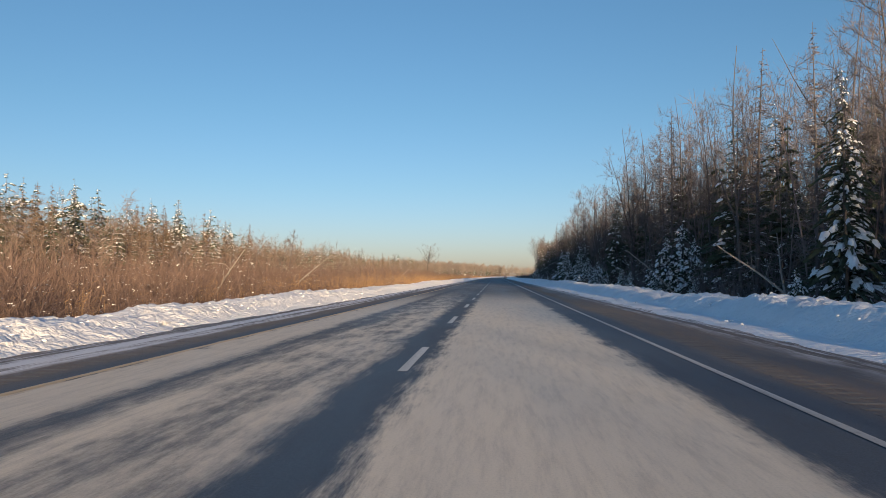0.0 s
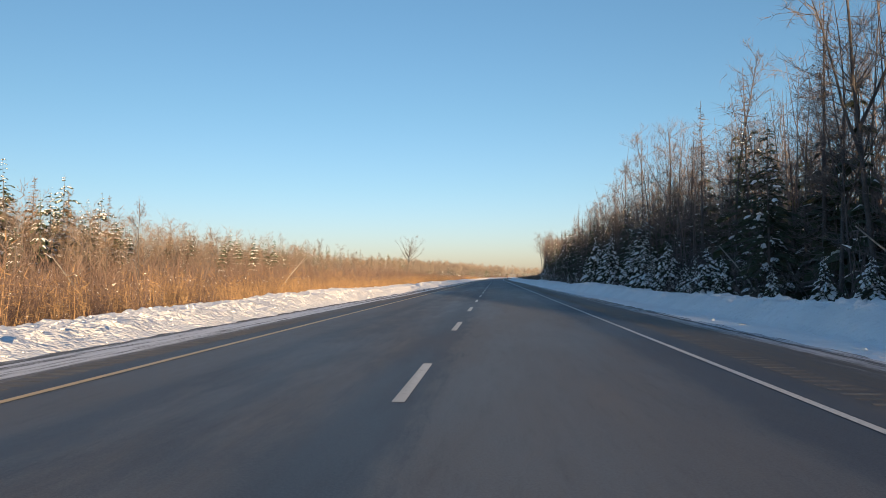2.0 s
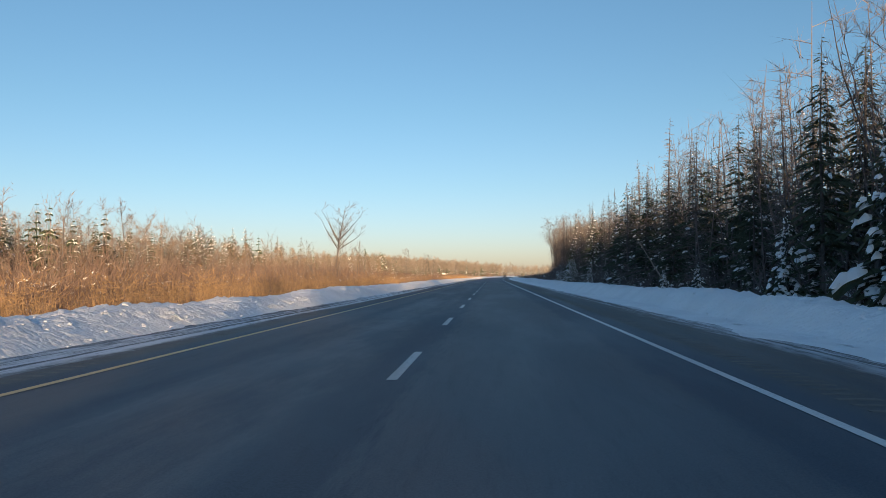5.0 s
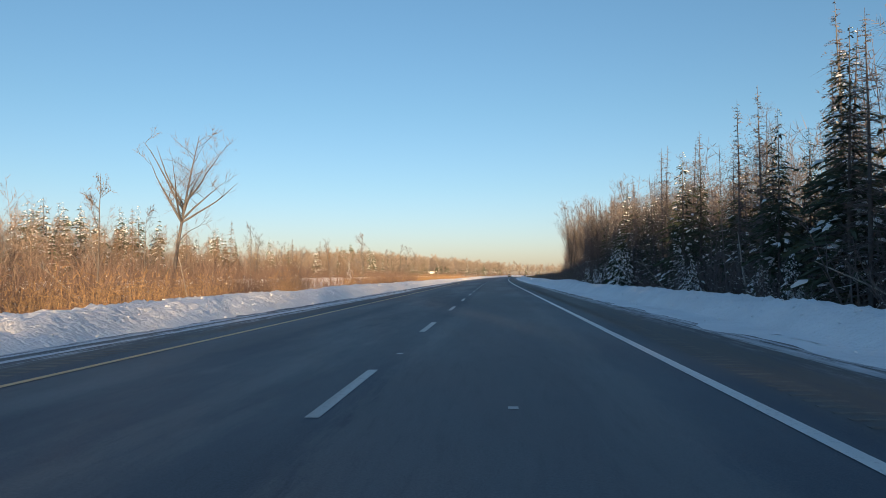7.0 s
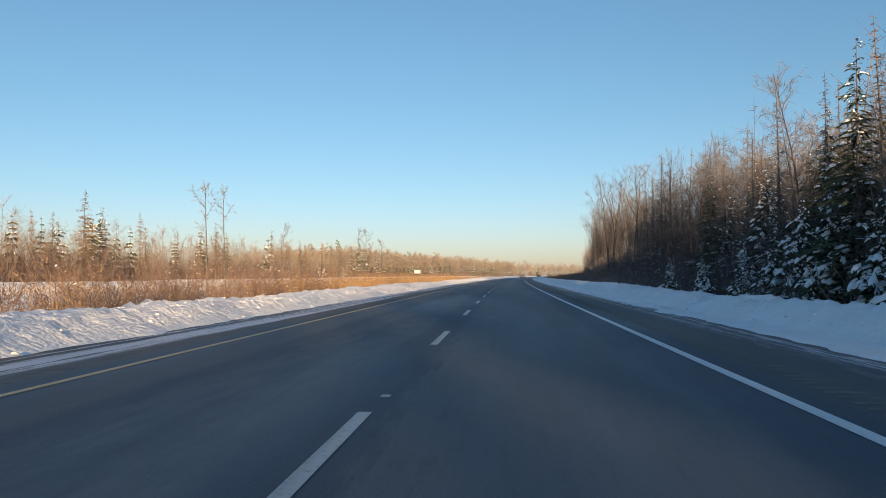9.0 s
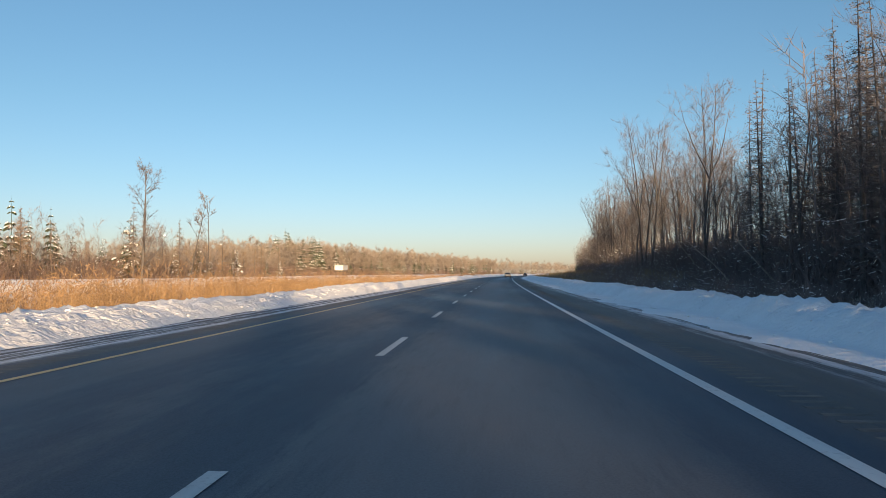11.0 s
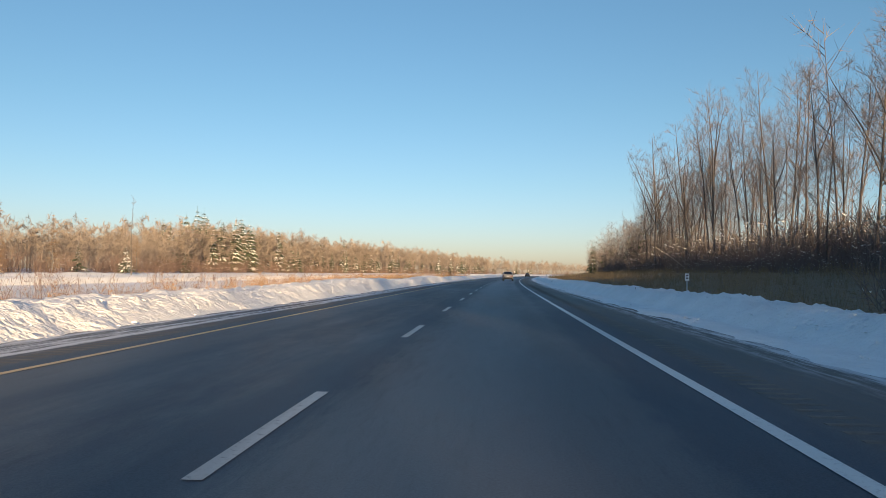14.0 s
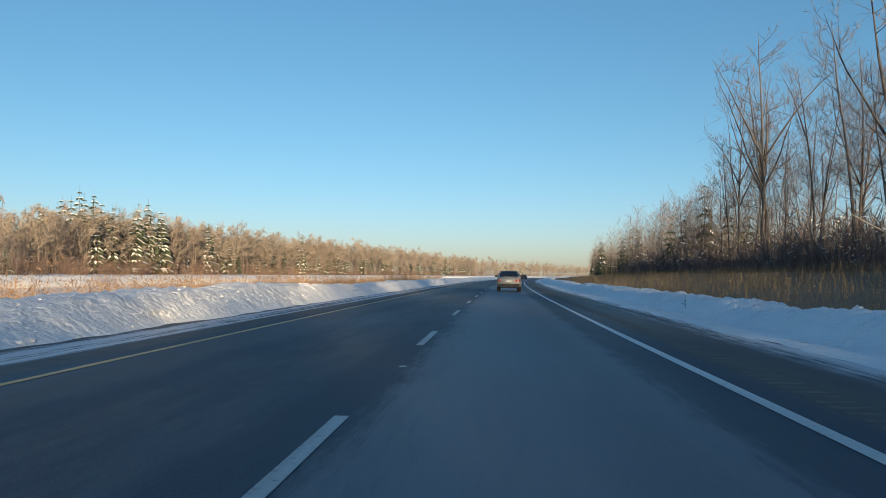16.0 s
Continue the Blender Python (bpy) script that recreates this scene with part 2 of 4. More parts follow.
class Geo:
    """Triangles gathered piece by piece, each with the number of its material."""

    def __init__(self):
        self.v, self.f, self.m, self.n = [], [], [], 0

    def add(self, v, f, mat=0):
        v, f = np.asarray(v, float).reshape(-1, 3), np.asarray(f, int).reshape(-1, 3)
        self.v.append(v)
        self.f.append(f + self.n)
        self.m.append(np.full(len(f), mat))
        self.n += len(v)

    def tube(self, path, radii, sides=4, mat=0):
        p, r = np.asarray(path, float), np.asarray(radii, float)
        d = np.gradient(p, axis=0)
        d /= np.linalg.norm(d, axis=1)[:, None] + 1e-9
        ref = np.array((0.31, 0.95, 0.05)) if abs(d[0, 2]) > 0.5 else np.array((0.05, 0.1, 1.0))
        a = np.cross(d, ref)
        a /= np.linalg.norm(a, axis=1)[:, None] + 1e-9
        b = np.cross(d, a)
        w = np.arange(sides) * 2 * math.pi / sides
        ring = p[:, None] + r[:, None, None] * (a[:, None] * np.cos(w)[None, :, None] + b[:, None] * np.sin(w)[None, :, None])
        k, f = len(p), []
        for i in range(k - 1):
            for j in range(sides):
                q = (j + 1) % sides
                f += [(i * sides + j, i * sides + q, (i + 1) * sides + q), (i * sides + j, (i + 1) * sides + q, (i + 1) * sides + j)]
        self.add(ring, f, mat)

    def slivers(self, base, tip, width, rng, mat=0):
        """Thin pointed blades from base to tip."""
        base, tip = np.asarray(base, float), np.asarray(tip, float)
        k = len(base)
        d = tip - base
        s = np.cross(d, rng.normal(size=(k, 3)))
        s /= np.linalg.norm(s, axis=1)[:, None] + 1e-9
        s *= (np.asarray(width) * np.ones(k))[:, None] * 0.5
        v = np.stack([base - s, base + s, tip], 1).reshape(-1, 3)
        self.add(v, np.arange(3 * k), mat)

    def arrays(self):
        return np.concatenate(self.v), np.concatenate(self.f), np.concatenate(self.m)


def mesh_of(name, v, f, mats, mi=None, smooth=True):
    me = bpy.data.meshes.new(name)
    me.vertices.add(len(v))
    me.vertices.foreach_set("co", np.ascontiguousarray(v, dtype=np.float32).ravel())
    me.loops.add(len(f) * 3)
    me.loops.foreach_set("vertex_index", np.ascontiguousarray(f, dtype=np.int32).ravel())
    me.polygons.add(len(f))
    me.polygons.foreach_set("loop_start", np.arange(0, len(f) * 3, 3, dtype=np.int32))
    for m in mats:
        me.materials.append(m)
    if mi is not None:
        me.polygons.foreach_set("material_index", np.asarray(mi, dtype=np.int32))
    me.polygons.foreach_set("use_smooth", np.full(len(f), smooth))
    me.update(calc_edges=True)
    me.validate()
    return me


def geo_mesh(name, geo, *mats, smooth=True):
    v, f, m = geo.arrays()
    return mesh_of(name, v, f, mats, m, smooth)


def part(name, data, parent, label=""):
    ob = new(name, data)
    ob.parent = parent
    return tagged(ob, label)


def scatter(protos, places, rng):
    """Joins turned and scaled copies of prototypes: places are x, y, z, scale, number of the prototype."""
    vs, fs, ms, n = [], [], [], 0
    for x, y, z, s, k in places:
        v, f, m = protos[int(k)]
        a = rng.uniform(0, 2 * math.pi)
        c, q = math.cos(a) * s, math.sin(a) * s
        w = np.empty_like(v)
        w[:, 0] = v[:, 0] * c - v[:, 1] * q + x
        w[:, 1] = v[:, 0] * q + v[:, 1] * c + y
        w[:, 2] = v[:, 2] * s * rng.uniform(0.88, 1.12) + z
        vs.append(w)
        fs.append(f + n)
        ms.append(m)
        n += len(v)
    return np.concatenate(vs), np.concatenate(fs), np.concatenate(ms)


def wave(x, y, seed=0.0):
    """Smooth cheap noise for numpy arrays, about -1 to 1."""
    s = seed
    return (np.sin(x * 1.7 + 1.3 * np.sin(y * 0.9 + s) + s * 2.1) + np.sin(y * 2.3 + 1.7 * np.sin(x * 1.1 - s) + s)
            + np.sin((x + y) * 3.1 + 2.0 * np.sin(y * 1.9 + s * 1.7)) * 0.6) / 2.6


# ---- setting: ground, roads, snow banks ----
PROFILE_U = [-3000, -120, -70, -58, -52, -38, -33, -24, -15, -10.5, -8.5, -6.4, 0, 6.0, 8.6, 10.5, 14, 19, 25, 36, 60, 3000]
PROFILE_Z = [2.0, 0.6, 0.2, -0.5, -0.06, -0.06, -0.5, -0.95, -0.9, -0.45, -0.12, -0.06, -0.06, -0.06, -0.12, -0.5, -1.05, -1.1, -0.7, 0.0, 0.6, 3.0]


def ground_z(u, y):
    u, y = np.asarray(u, float), np.asarray(y, float)
    off = np.clip((np.maximum(u - 10, -12 - u)) / 6.0, 0, 1) * np.where((u < -33) & (u > -60), 0.15, 1.0)
    cut = np.clip((y - 425) / 45.0, 0, 1) * np.interp(u, [9, 11, 16, 24, 40, 90], [0, 0.75, 1.65, 2.2, 2.0, 1.0])
    return np.interp(u, PROFILE_U, PROFILE_Z) + cut + off * 0.16 * wave(u * 0.35, y * 0.31, 2.0)


def sheet(us, ys, zf, curved=True):
    u, y = np.meshgrid(us, ys)
    x = u + (road_x(y) if curved else 0)
    v = np.stack([x, y, zf(u, y)], -1).reshape(-1, 3)
    nu, ny = len(us), len(ys)
    i = (np.arange(ny - 1)[:, None] * nu + np.arange(nu - 1)[None]).ravel()
    f = np.concatenate([np.stack([i, i + 1, i + nu + 1], -1), np.stack([i, i + nu + 1, i + nu], -1)])
    return v, f


def setting(name, v, f, mat, label, category, smooth=True, kind="structure"):
    return tagged(new(name, mesh_of(name, v, f, [mat], None, smooth)), label, category, "", kind)


us = np.concatenate([[-3000, -1500, -700, -350, -200, -140], np.arange(-120, -60, 6), np.arange(-60, -32, 2), np.arange(-32, 42, 1.0), np.arange(42, 120, 6), [140, 200, 350, 700, 1500, 3000]])
ys = np.concatenate([[-1500, -600, -300, -150], np.arange(-100, 700, 3.0), np.arange(700, 1500, 20), [1600, 1800, 2200, 3000, 4500]])
v, f = sheet(us, ys, ground_z)
setting("ground", v, f, M_GROUND, "snow-covered ground with dead grass showing through", "ground")

ys_road = np.concatenate([[-200, -100], np.arange(-50, 560, 10.0), np.arange(560, 1500, 10.0)])
us_road = np.array([-6.6, -6.2, -3.7, 0, 3.7, 6.2, 6.7])
v, f = sheet(us_road, ys_road, lambda u, y: np.where((u < -6.5) | (u > 6.5), -0.05, 0.0))
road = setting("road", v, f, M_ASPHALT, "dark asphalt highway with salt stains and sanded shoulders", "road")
v, f = sheet(np.array([-50.5, -50, -40, -39.5]), ys_road, lambda u, y: np.where((u < -50.2) | (u > -39.8), -0.05, 0.02))
setting("opposite_road", v, f, M_ASPHALT, "opposite carriageway of asphalt beyond the median", "road")


def bank(name, side, foot, back, label, tall=0.62, fine=True, centre=0.0, step=0.2, steep=0.3):
    """A ploughed ridge of lumpy snow along a road's edge."""
    k = 27 if fine else 9
    s = np.linspace(0, 1, k)
    yy = np.concatenate([np.arange(-40, 560, 0.21 if fine else 1.5), np.arange(560, 900, 1.2), np.arange(900, 1500, 8.0)])
    S, Y = np.meshgrid(s, yy)
    grow, wander, ragged = [], [], []
    for q in yy:
        grow.append(tall + 0.22 * noise.noise((q * 0.045, side * 7.0, 1.0)) + 0.16 * noise.noise((q * 0.28, side * 3.0, 5.0)) + (float(np.interp(q, [0, 60, 130, 330, 360, 440, 475, 600], [-0.28, -0.26, -0.16, -0.16, -0.22, -0.20, 0.0, 0.02])) if side < 0 and centre == 0 else 0.0))
        wander.append(0.30 * noise.noise((q * 0.07, side * 5.0, 9.0)))
        ragged.append((0.45 if side > 0 else 0.22) * noise.noise((q * 0.33, side * 2.0, 4.0)) + 0.2 * noise.noise((q * 1.1, side * 2.0, 6.0)))
    grow, wander, ragged = (np.array(a)[:, None] for a in (grow, wander, ragged))
    u = foot + (back - foot) * S + wander * np.clip(1 - np.abs(S - 0.4) * 1.6, 0, 1) + ragged * (S < 0.14)
    apron = np.clip((S - step) / steep, 0, 1)
    shape = 0.045 * np.clip(S / 0.06, 0, 1) * (1 - apron) + apron ** 0.9 * (1 - np.clip((S - 0.62) / 0.38, 0, 1) ** 1.7 * 0.95)
    z = shape * grow
    if fine:
        lump = np.zeros(S.shape)
        for a in range(len(yy)):
            for c in range(2, k - 1):
                p = Vector((u[a, c] * side * 1.0, yy[a], 0.0))
                lump[a, c] = 0.06 * noise.noise(p * 1.3) + (0.12 if side < 0 else 0.20) * (0.42 - noise.voronoi(p * 2.3)[0][0]) + 0.13 * (0.4 - noise.voronoi(p * 4.4)[0][0]) + 0.055 * noise.noise(p * 9.0)
        z = z + (lump - 0.03) * np.clip(apron * 1.4, 0.06, 1)
    z = np.where(S >= 0.999, ground_z(side * back + centre, Y) - 0.1, z)
    z = np.where(S <= 0.001, -0.03, z)
    V = np.stack([centre + side * u + road_x(Y), Y, z], -1).reshape(-1, 3)
    n = len(yy)
    i = (np.arange(n - 1)[:, None] * k + np.arange(k - 1)[None]).ravel()
    F = np.concatenate([np.stack([i, i + 1, i + k + 1], -1), np.stack([i, i + k + 1, i + k], -1)])
    if side < 0:
        F = F[:, ::-1]
    return setting(name, V, F, M_SNOW, label, "snow bank")


bank("snow_bank_left", -1, 5.75, 9.6, "lumpy ploughed snow ridge along the left shoulder", step=0.05, steep=0.25)
bank("snow_bank_right", 1, 6.05, 10.4, "lumpy ploughed snow ridge along the right shoulder", 0.55, step=0.27, steep=0.16)
bank("snow_bank_median", 1, 5.3, 9.0, "low snow ridge along the opposite carriageway", 0.42, False, -45.0)
bank("snow_bank_far", -1, 5.3, 9.0, "low snow ridge beyond the opposite carriageway", 0.5, False, -45.0)


def stripe(name, u, w, mat, label):
    yy = np.concatenate([np.arange(-30, 560, 3.0), np.arange(560, 1450, 8.0)])
    v, f = sheet(np.array([u - w / 2, u + w / 2]), yy, lambda a, b: 0.006 + 0 * a)
    if u > 0:
        mid = u + road_x(v[:, 1])
        v[:, 0] = mid + (v[:, 0] - mid) * np.interp(v[:, 1], [0, 150, 220], [0.66, 0.66, 1.05])
    ob = setting(name, v, f, mat, label, "")
    ob.parent = road
    return ob


stripe("edge_line_white", 3.74, 0.14, M_WHITE, "white painted edge line")
stripe("edge_line_yellow", -3.7, 0.11, M_YELLOW, "yellow painted edge line")

# ---- plants ----
def bend(rng, start, direction, length, n, curl, up=0.0):
    """A wandering path of n + 1 points."""
    p, d = [np.array(start, float)], np.array(direction, float)
    for _ in range(n):
        d = d + rng.normal(size=3) * curl + np.array((0, 0, up))
        d /= np.linalg.norm(d)
        p.append(p[-1] + d * length / n)
    return np.array(p)


def along(path, t):
    q = t * (len(path) - 1)
    i = min(int(q), len(path) - 2)
    return path[i] + (path[i + 1] - path[i]) * (q - i), path[i + 1] - path[i]


def bare_tree(seed, H, crown_from=0.35, limbs=22, reach=0.22, fork=False, twigs=8, lean=0.03, twig_w=0.022, rise=0.9, stout=0.0058, limb=0.36, fork_at=0.28, curl=0.09, fork_out=0.45, sub=0.034, subs=6):
    """A leafless tree: tapered trunk with limbs, and a crown of fine twigs."""
    rng = np.random.default_rng(seed)
    wood, fine = Geo(), Geo()
    stems = []
    main = bend(rng, (0, 0, -0.3), (rng.normal() * lean, rng.normal() * lean, 1), H + 0.3, 9, 0.03)
    r0 = stout * H + 0.02
    wood.tube(main, r0 * np.linspace(1, 0.10, 10) ** 0.9, 6)
    stems.append((main, r0))
    if fork:
        for k in range(int(fork) + (fork is True)):
            p, d = along(main, rng.uniform(fork_at, fork_at + 0.17))
            a = 6.283 * k / (int(fork) + (fork is True)) + rng.uniform(-0.5, 0.5)
            s = bend(rng, p, (math.cos(a) * fork_out * rng.uniform(0.35, 1.2), math.sin(a) * fork_out * rng.uniform(0.35, 1.2), 0.9), H * rng.uniform(0.45, 0.58) * (1.28 - fork_at), 7, 0.07, 0.03)
            wood.tube(s, r0 * 0.62 * np.linspace(1, 0.12, 8), 5)
            stems.append((s, r0 * 0.6))
    bt, tt, bw, sb, st = [], [], [], [], []
    for k in range(limbs):
        stem, rs = stems[int(rng.integers(len(stems)))] if k % 2 else stems[0]
        t = crown_from + (1 - crown_from) * ((k + rng.uniform(0, 1)) / limbs) * 0.97
        if stem is not stems[0]:
            t = rng.uniform(0.3, 0.97)
        p, d = along(stem, t)
        a = rng.uniform(0, 6.28)
        L = H * reach * rng.uniform(0.6, 1.15) * (1.1 - 0.65 * t)
        q = bend(rng, p, (math.cos(a), math.sin(a), rise * rng.uniform(0.6, 1.3)), L, 4, curl, 0.07)
        wood.tube(q, max(rs * limb * (1.1 - 0.7 * t), 0.018) * np.array((1, 0.8, 0.6, 0.42, 0.2)), 3)
        for b in range(subs):
            tb = rng.uniform(0.25, 1.0)
            p2, d2 = along(q, tb)
            a2 = rng.normal(size=3) * 0.75
            dd = d2 / (np.linalg.norm(d2) + 1e-9) + a2 + np.array((0, 0, 0.35))
            q2 = bend(rng, p2, dd / np.linalg.norm(dd), L * rng.uniform(0.3, 0.55), 2, 0.16, 0.06)
            sb += [q2[0], q2[1]]
            st += [q2[1] + (q2[1] - q2[0]) * 0.06, q2[2]]
            for w in range(twigs):
                p3, d3 = along(q2, rng.uniform(0.15, 1.0))
                e = d3 / (np.linalg.norm(d3) + 1e-9) + rng.normal(size=3) * 0.6 + np.array((0, 0, 0.25))
                bt.append(p3)
                tt.append(p3 + e / np.linalg.norm(e) * L * rng.uniform(0.16, 0.36))
                bw.append(twig_w * rng.uniform(0.6, 1.2))
    fine.slivers(sb, st, sub * (0.5 + H / 24), rng)
    fine.slivers(bt, tt, np.array(bw), rng)
    return wood, fine


def needle_tree(seed, H, width=0.17, levels=24, snow=0.5, needles=True, droop=0.25, low=0.06, wild=0.18, twig=0.022, spray=1.0, load=1.0, feathers=12):
    """A spruce (or a leafless larch): whorls of drooping boughs on a straight trunk, with clumps of snow on them."""
    rng = np.random.default_rng(seed)
    wood, crown, caps = Geo(), Geo(), Geo()
    trunk = bend(rng, (0, 0, -0.3), (rng.normal() * 0.012, rng.normal() * 0.012, 1), H + 0.3, 6, 0.012)
    wood.tube(trunk, (0.009 * H + 0.02) * np.linspace(1, 0.06, 7), 6)
    bt, tt, bw = [], [], []
    for i in range(levels):
        t = low + (0.985 - low) * (i + rng.uniform(0, 0.8)) / levels
        c, _ = along(trunk, t)
        n = 7 if t < 0.8 else 5
        R = H * width * (1 - t) ** 0.85 * rng.uniform(0.70, 1.15) + 0.10
        if needles is False:
            R *= 0.95
        a0 = rng.uniform(0, 6.28)
        for j in range(n):
            a = a0 + j * 6.283 / n + rng.normal() * 0.22
            L = R * rng.uniform(0.40, 1.0 + wild)
            c = along(trunk, min(max(t + rng.normal() * (0.016 if wild < 0.3 else 0.035), 0.02), 0.99))[0]
            out = np.array((math.cos(a), math.sin(a), 0.0))
            side = np.array((-math.sin(a), math.cos(a), 0.0))
            rise = 0.15 + 0.5 * t
            s = np.array((0, 0.35, 0.7, 1.0))
            path = c + out * (s * L)[:, None] + np.array((0, 0, 1.0)) * (L * (rise * s - (droop + rise * 0.8) * s * s))[:, None]
            if not needles:
                crown.slivers(path[:1], path[3:], twig * 1.6, rng)
                if rng.random() < snow and t < 0.7:
                    up = np.array((0, 0, 0.03))
                    crown.slivers(path[1:2] + up, path[2:3] + up, 0.05, rng, 1)
                for k in range(10 if twig < 0.04 else 9):
                    p, d = along(path, rng.uniform(0.15, 1))
                    e = out * 0.8 + side * rng.normal() * 0.9 + np.array((0, 0, rng.normal() * 0.5))
                    bt.append(p)
                    tt.append(p + e * L * rng.uniform(0.12, 0.3) * (1.0 if twig < 0.04 else 1.7))
                    bw.append(twig)
                continue
            w = (L * rng.uniform(0.20, 0.30) + 0.05) * spray
            # a narrow jagged spray, with feathers of needles that hang from it
            vs, fs = [path[0]], []
            for k in range(1, 4):
                hang = np.array((0, 0, -1.0)) * w * rng.uniform(0.15, 0.4)
                taper = (1.0, 0.5, 0.4, 0.15)[k]
                vs += [path[k] + side * w * taper * rng.uniform(0.7, 1.3) + hang - out * L * 0.05, path[k], path[k] - side * w * taper * rng.uniform(0.7, 1.3) + hang - out * L * 0.05]
            for k in range(3):
                if k == 0:
                    fs += [(0, 1, 2), (0, 2, 3)]
                else:
                    o = 1 + 3 * (k - 1)
                    fs += [(o, o + 3, o + 1), (o + 1, o + 3, o + 4), (o + 1, o + 4, o + 5), (o + 1, o + 5, o + 2)]
            crown.add(vs, fs)
            for k in range(feathers):
                p, d = along(path, rng.uniform(0.12, 1))
                e = out * rng.uniform(0.3, 1.0) + side * rng.choice((-1, 1)) * rng.uniform(0.4, 1.2) + np.array((0, 0, rng.uniform(-0.7, 0.1)))
                bt.append(p)
                tt.append(p + e * (w * rng.uniform(0.9, 1.5)))
                bw.append(w * 0.34)
            for side_cap in range(2):
                if rng.random() > snow:
                    continue
                k0 = rng.uniform(0.15, 0.4) if side_cap == 0 else rng.uniform(0.5, 0.7)
                k1 = k0 + rng.uniform(0.2, 0.34)
                m = 3
                ring = []
                up = np.array((0, 0, 1.0))
                th = (0.04 + 0.07 * L) * rng.uniform(0.4, 1.3) * load
                for q in range(m):
                    tq = k0 + (k1 - k0) * q / (m - 1)
                    p, d = along(path, min(tq, 1))
                    ww = w * (0.4, 0.95, 0.35)[q] * rng.uniform(0.35, 1.1) * load ** 0.5
                    hh = th * (0.4, 1.0, 0.35)[q]
                    ring += [p + side * ww - up * w * 0.22, p + side * ww * 0.5 + up * hh, p - side * ww * 0.5 + up * hh * rng.uniform(0.7, 1), p - side * ww - up * w * 0.22]
                fs = []
                for q in range(m - 1):
                    for z in range(3):
                        o = q * 4 + z
                        fs += [(o, o + 4, o + 5), (o, o + 5, o + 1)]
                caps.add(ring, fs)
    if bt:
        crown.slivers(bt, tt, np.array(bw), rng)
    return wood, crown, caps


def shrub(seed, H, stems=14, twigs=7):
    rng = np.random.default_rng(seed)
    g = Geo()
    bt, tt, bw = [], [], []
    for k in range(stems):
        a = rng.uniform(0, 6.28)
        tilt = rng.uniform(0.05, 0.55)
        L = H * rng.uniform(0.6, 1.1)
        p = bend(rng, (rng.normal() * 0.18, rng.normal() * 0.18, -0.15), (math.cos(a) * tilt, math.sin(a) * tilt, 1), L, 3, 0.12)
        g.tube(p, np.array((0.016, 0.012, 0.008, 0.003)) * (0.6 + H / 5), 3)
        for w in range(twigs):
            q, d = along(p, rng.uniform(0.2, 1.0))
            e = d / np.linalg.norm(d) + rng.normal(size=3) * 0.6
            bt.append(q)
            tt.append(q + e / np.linalg.norm(e) * L * rng.uniform(0.18, 0.42))
            bw.append(0.020 * rng.uniform(0.6, 1.3))
    g.slivers(bt, tt, np.array(bw), rng)
    return g


def reed_clump(seed, H, stalks, plume=True, spread=0.35):
    """Dry reeds: thin stalks, hanging leaves, feathery heads."""
    rng = np.random.default_rng(seed)
    g = Geo()
    b = np.stack([rng.normal(size=stalks) * spread, rng.normal(size=stalks) * spread, np.full(stalks, -0.1)], -1)
    h = H * rng.uniform(0.65, 1.1, stalks)
    d = np.stack([rng.normal(size=stalks) * 0.20, rng.normal(size=stalks) * 0.20, np.ones(stalks)], -1)
    tip = b + d * h[:, None]
    g.slivers(b, tip, 0.014, rng)
    for k in range(2):
        t = rng.uniform(0.3, 0.8, stalks)[:, None]
        p = b + (tip - b) * t
        e = np.stack([rng.normal(size=stalks) * 0.25, rng.normal(size=stalks) * 0.25, rng.uniform(-0.22, 0.2, stalks)], -1)
        g.slivers(p, p + e * (H * 0.45), 0.016, rng)
    if plume:
        sway = np.stack([rng.normal(size=stalks) * 0.12 - 0.10, rng.normal(size=stalks) * 0.12, rng.uniform(-0.16, 0.04, stalks)], -1)
        g.slivers(tip - d * 0.22, tip + sway, 0.034, rng, 1)
    return g


def tree_thing(name, label, category, group, parts):
    """A tree as an Empty at its foot with its parts under it."""
    root = new(name)
    for pn, me, lab in parts:
        part(pn, me, root, lab)
    return tagged(root, label, category, group)


def bare_thing(seed, H, label, group, crown=M_TWIG, **kw):
    wood, fine = bare_tree(seed, H, **kw)
    return tree_thing("bare_tree", label, "tree", group, [("trunk", geo_mesh("trunk", wood, M_BARK), ""), ("crown", geo_mesh("crown", fine, crown), "fine leafless twigs")])


def spruce_thing(seed, H, label, group, name="spruce_tree", **kw):
    wood, crown, caps = needle_tree(seed, H, **kw)
    parts = [("trunk", geo_mesh("trunk", wood, M_BARK), ""), ("crown", geo_mesh("crown", crown, M_NEEDLE, smooth=False), "")]
    if caps.n:
        parts.append(("snow_load", geo_mesh("snow_load", caps, M_BOUGH_SNOW), "clumps of snow on the boughs"))
    root = tree_thing(name, label, "tree", group, parts)
    for o in root.children:
        if o.name.startswith("snow_load"):
            tagged(o, kind="stuff")
    return root


def larch_thing(seed, H, label, group, twigs=M_LARCH_SUN, **kw):
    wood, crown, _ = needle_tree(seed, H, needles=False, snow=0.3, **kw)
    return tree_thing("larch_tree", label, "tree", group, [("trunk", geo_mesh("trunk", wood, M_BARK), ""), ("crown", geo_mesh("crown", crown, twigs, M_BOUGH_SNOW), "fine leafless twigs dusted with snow")])


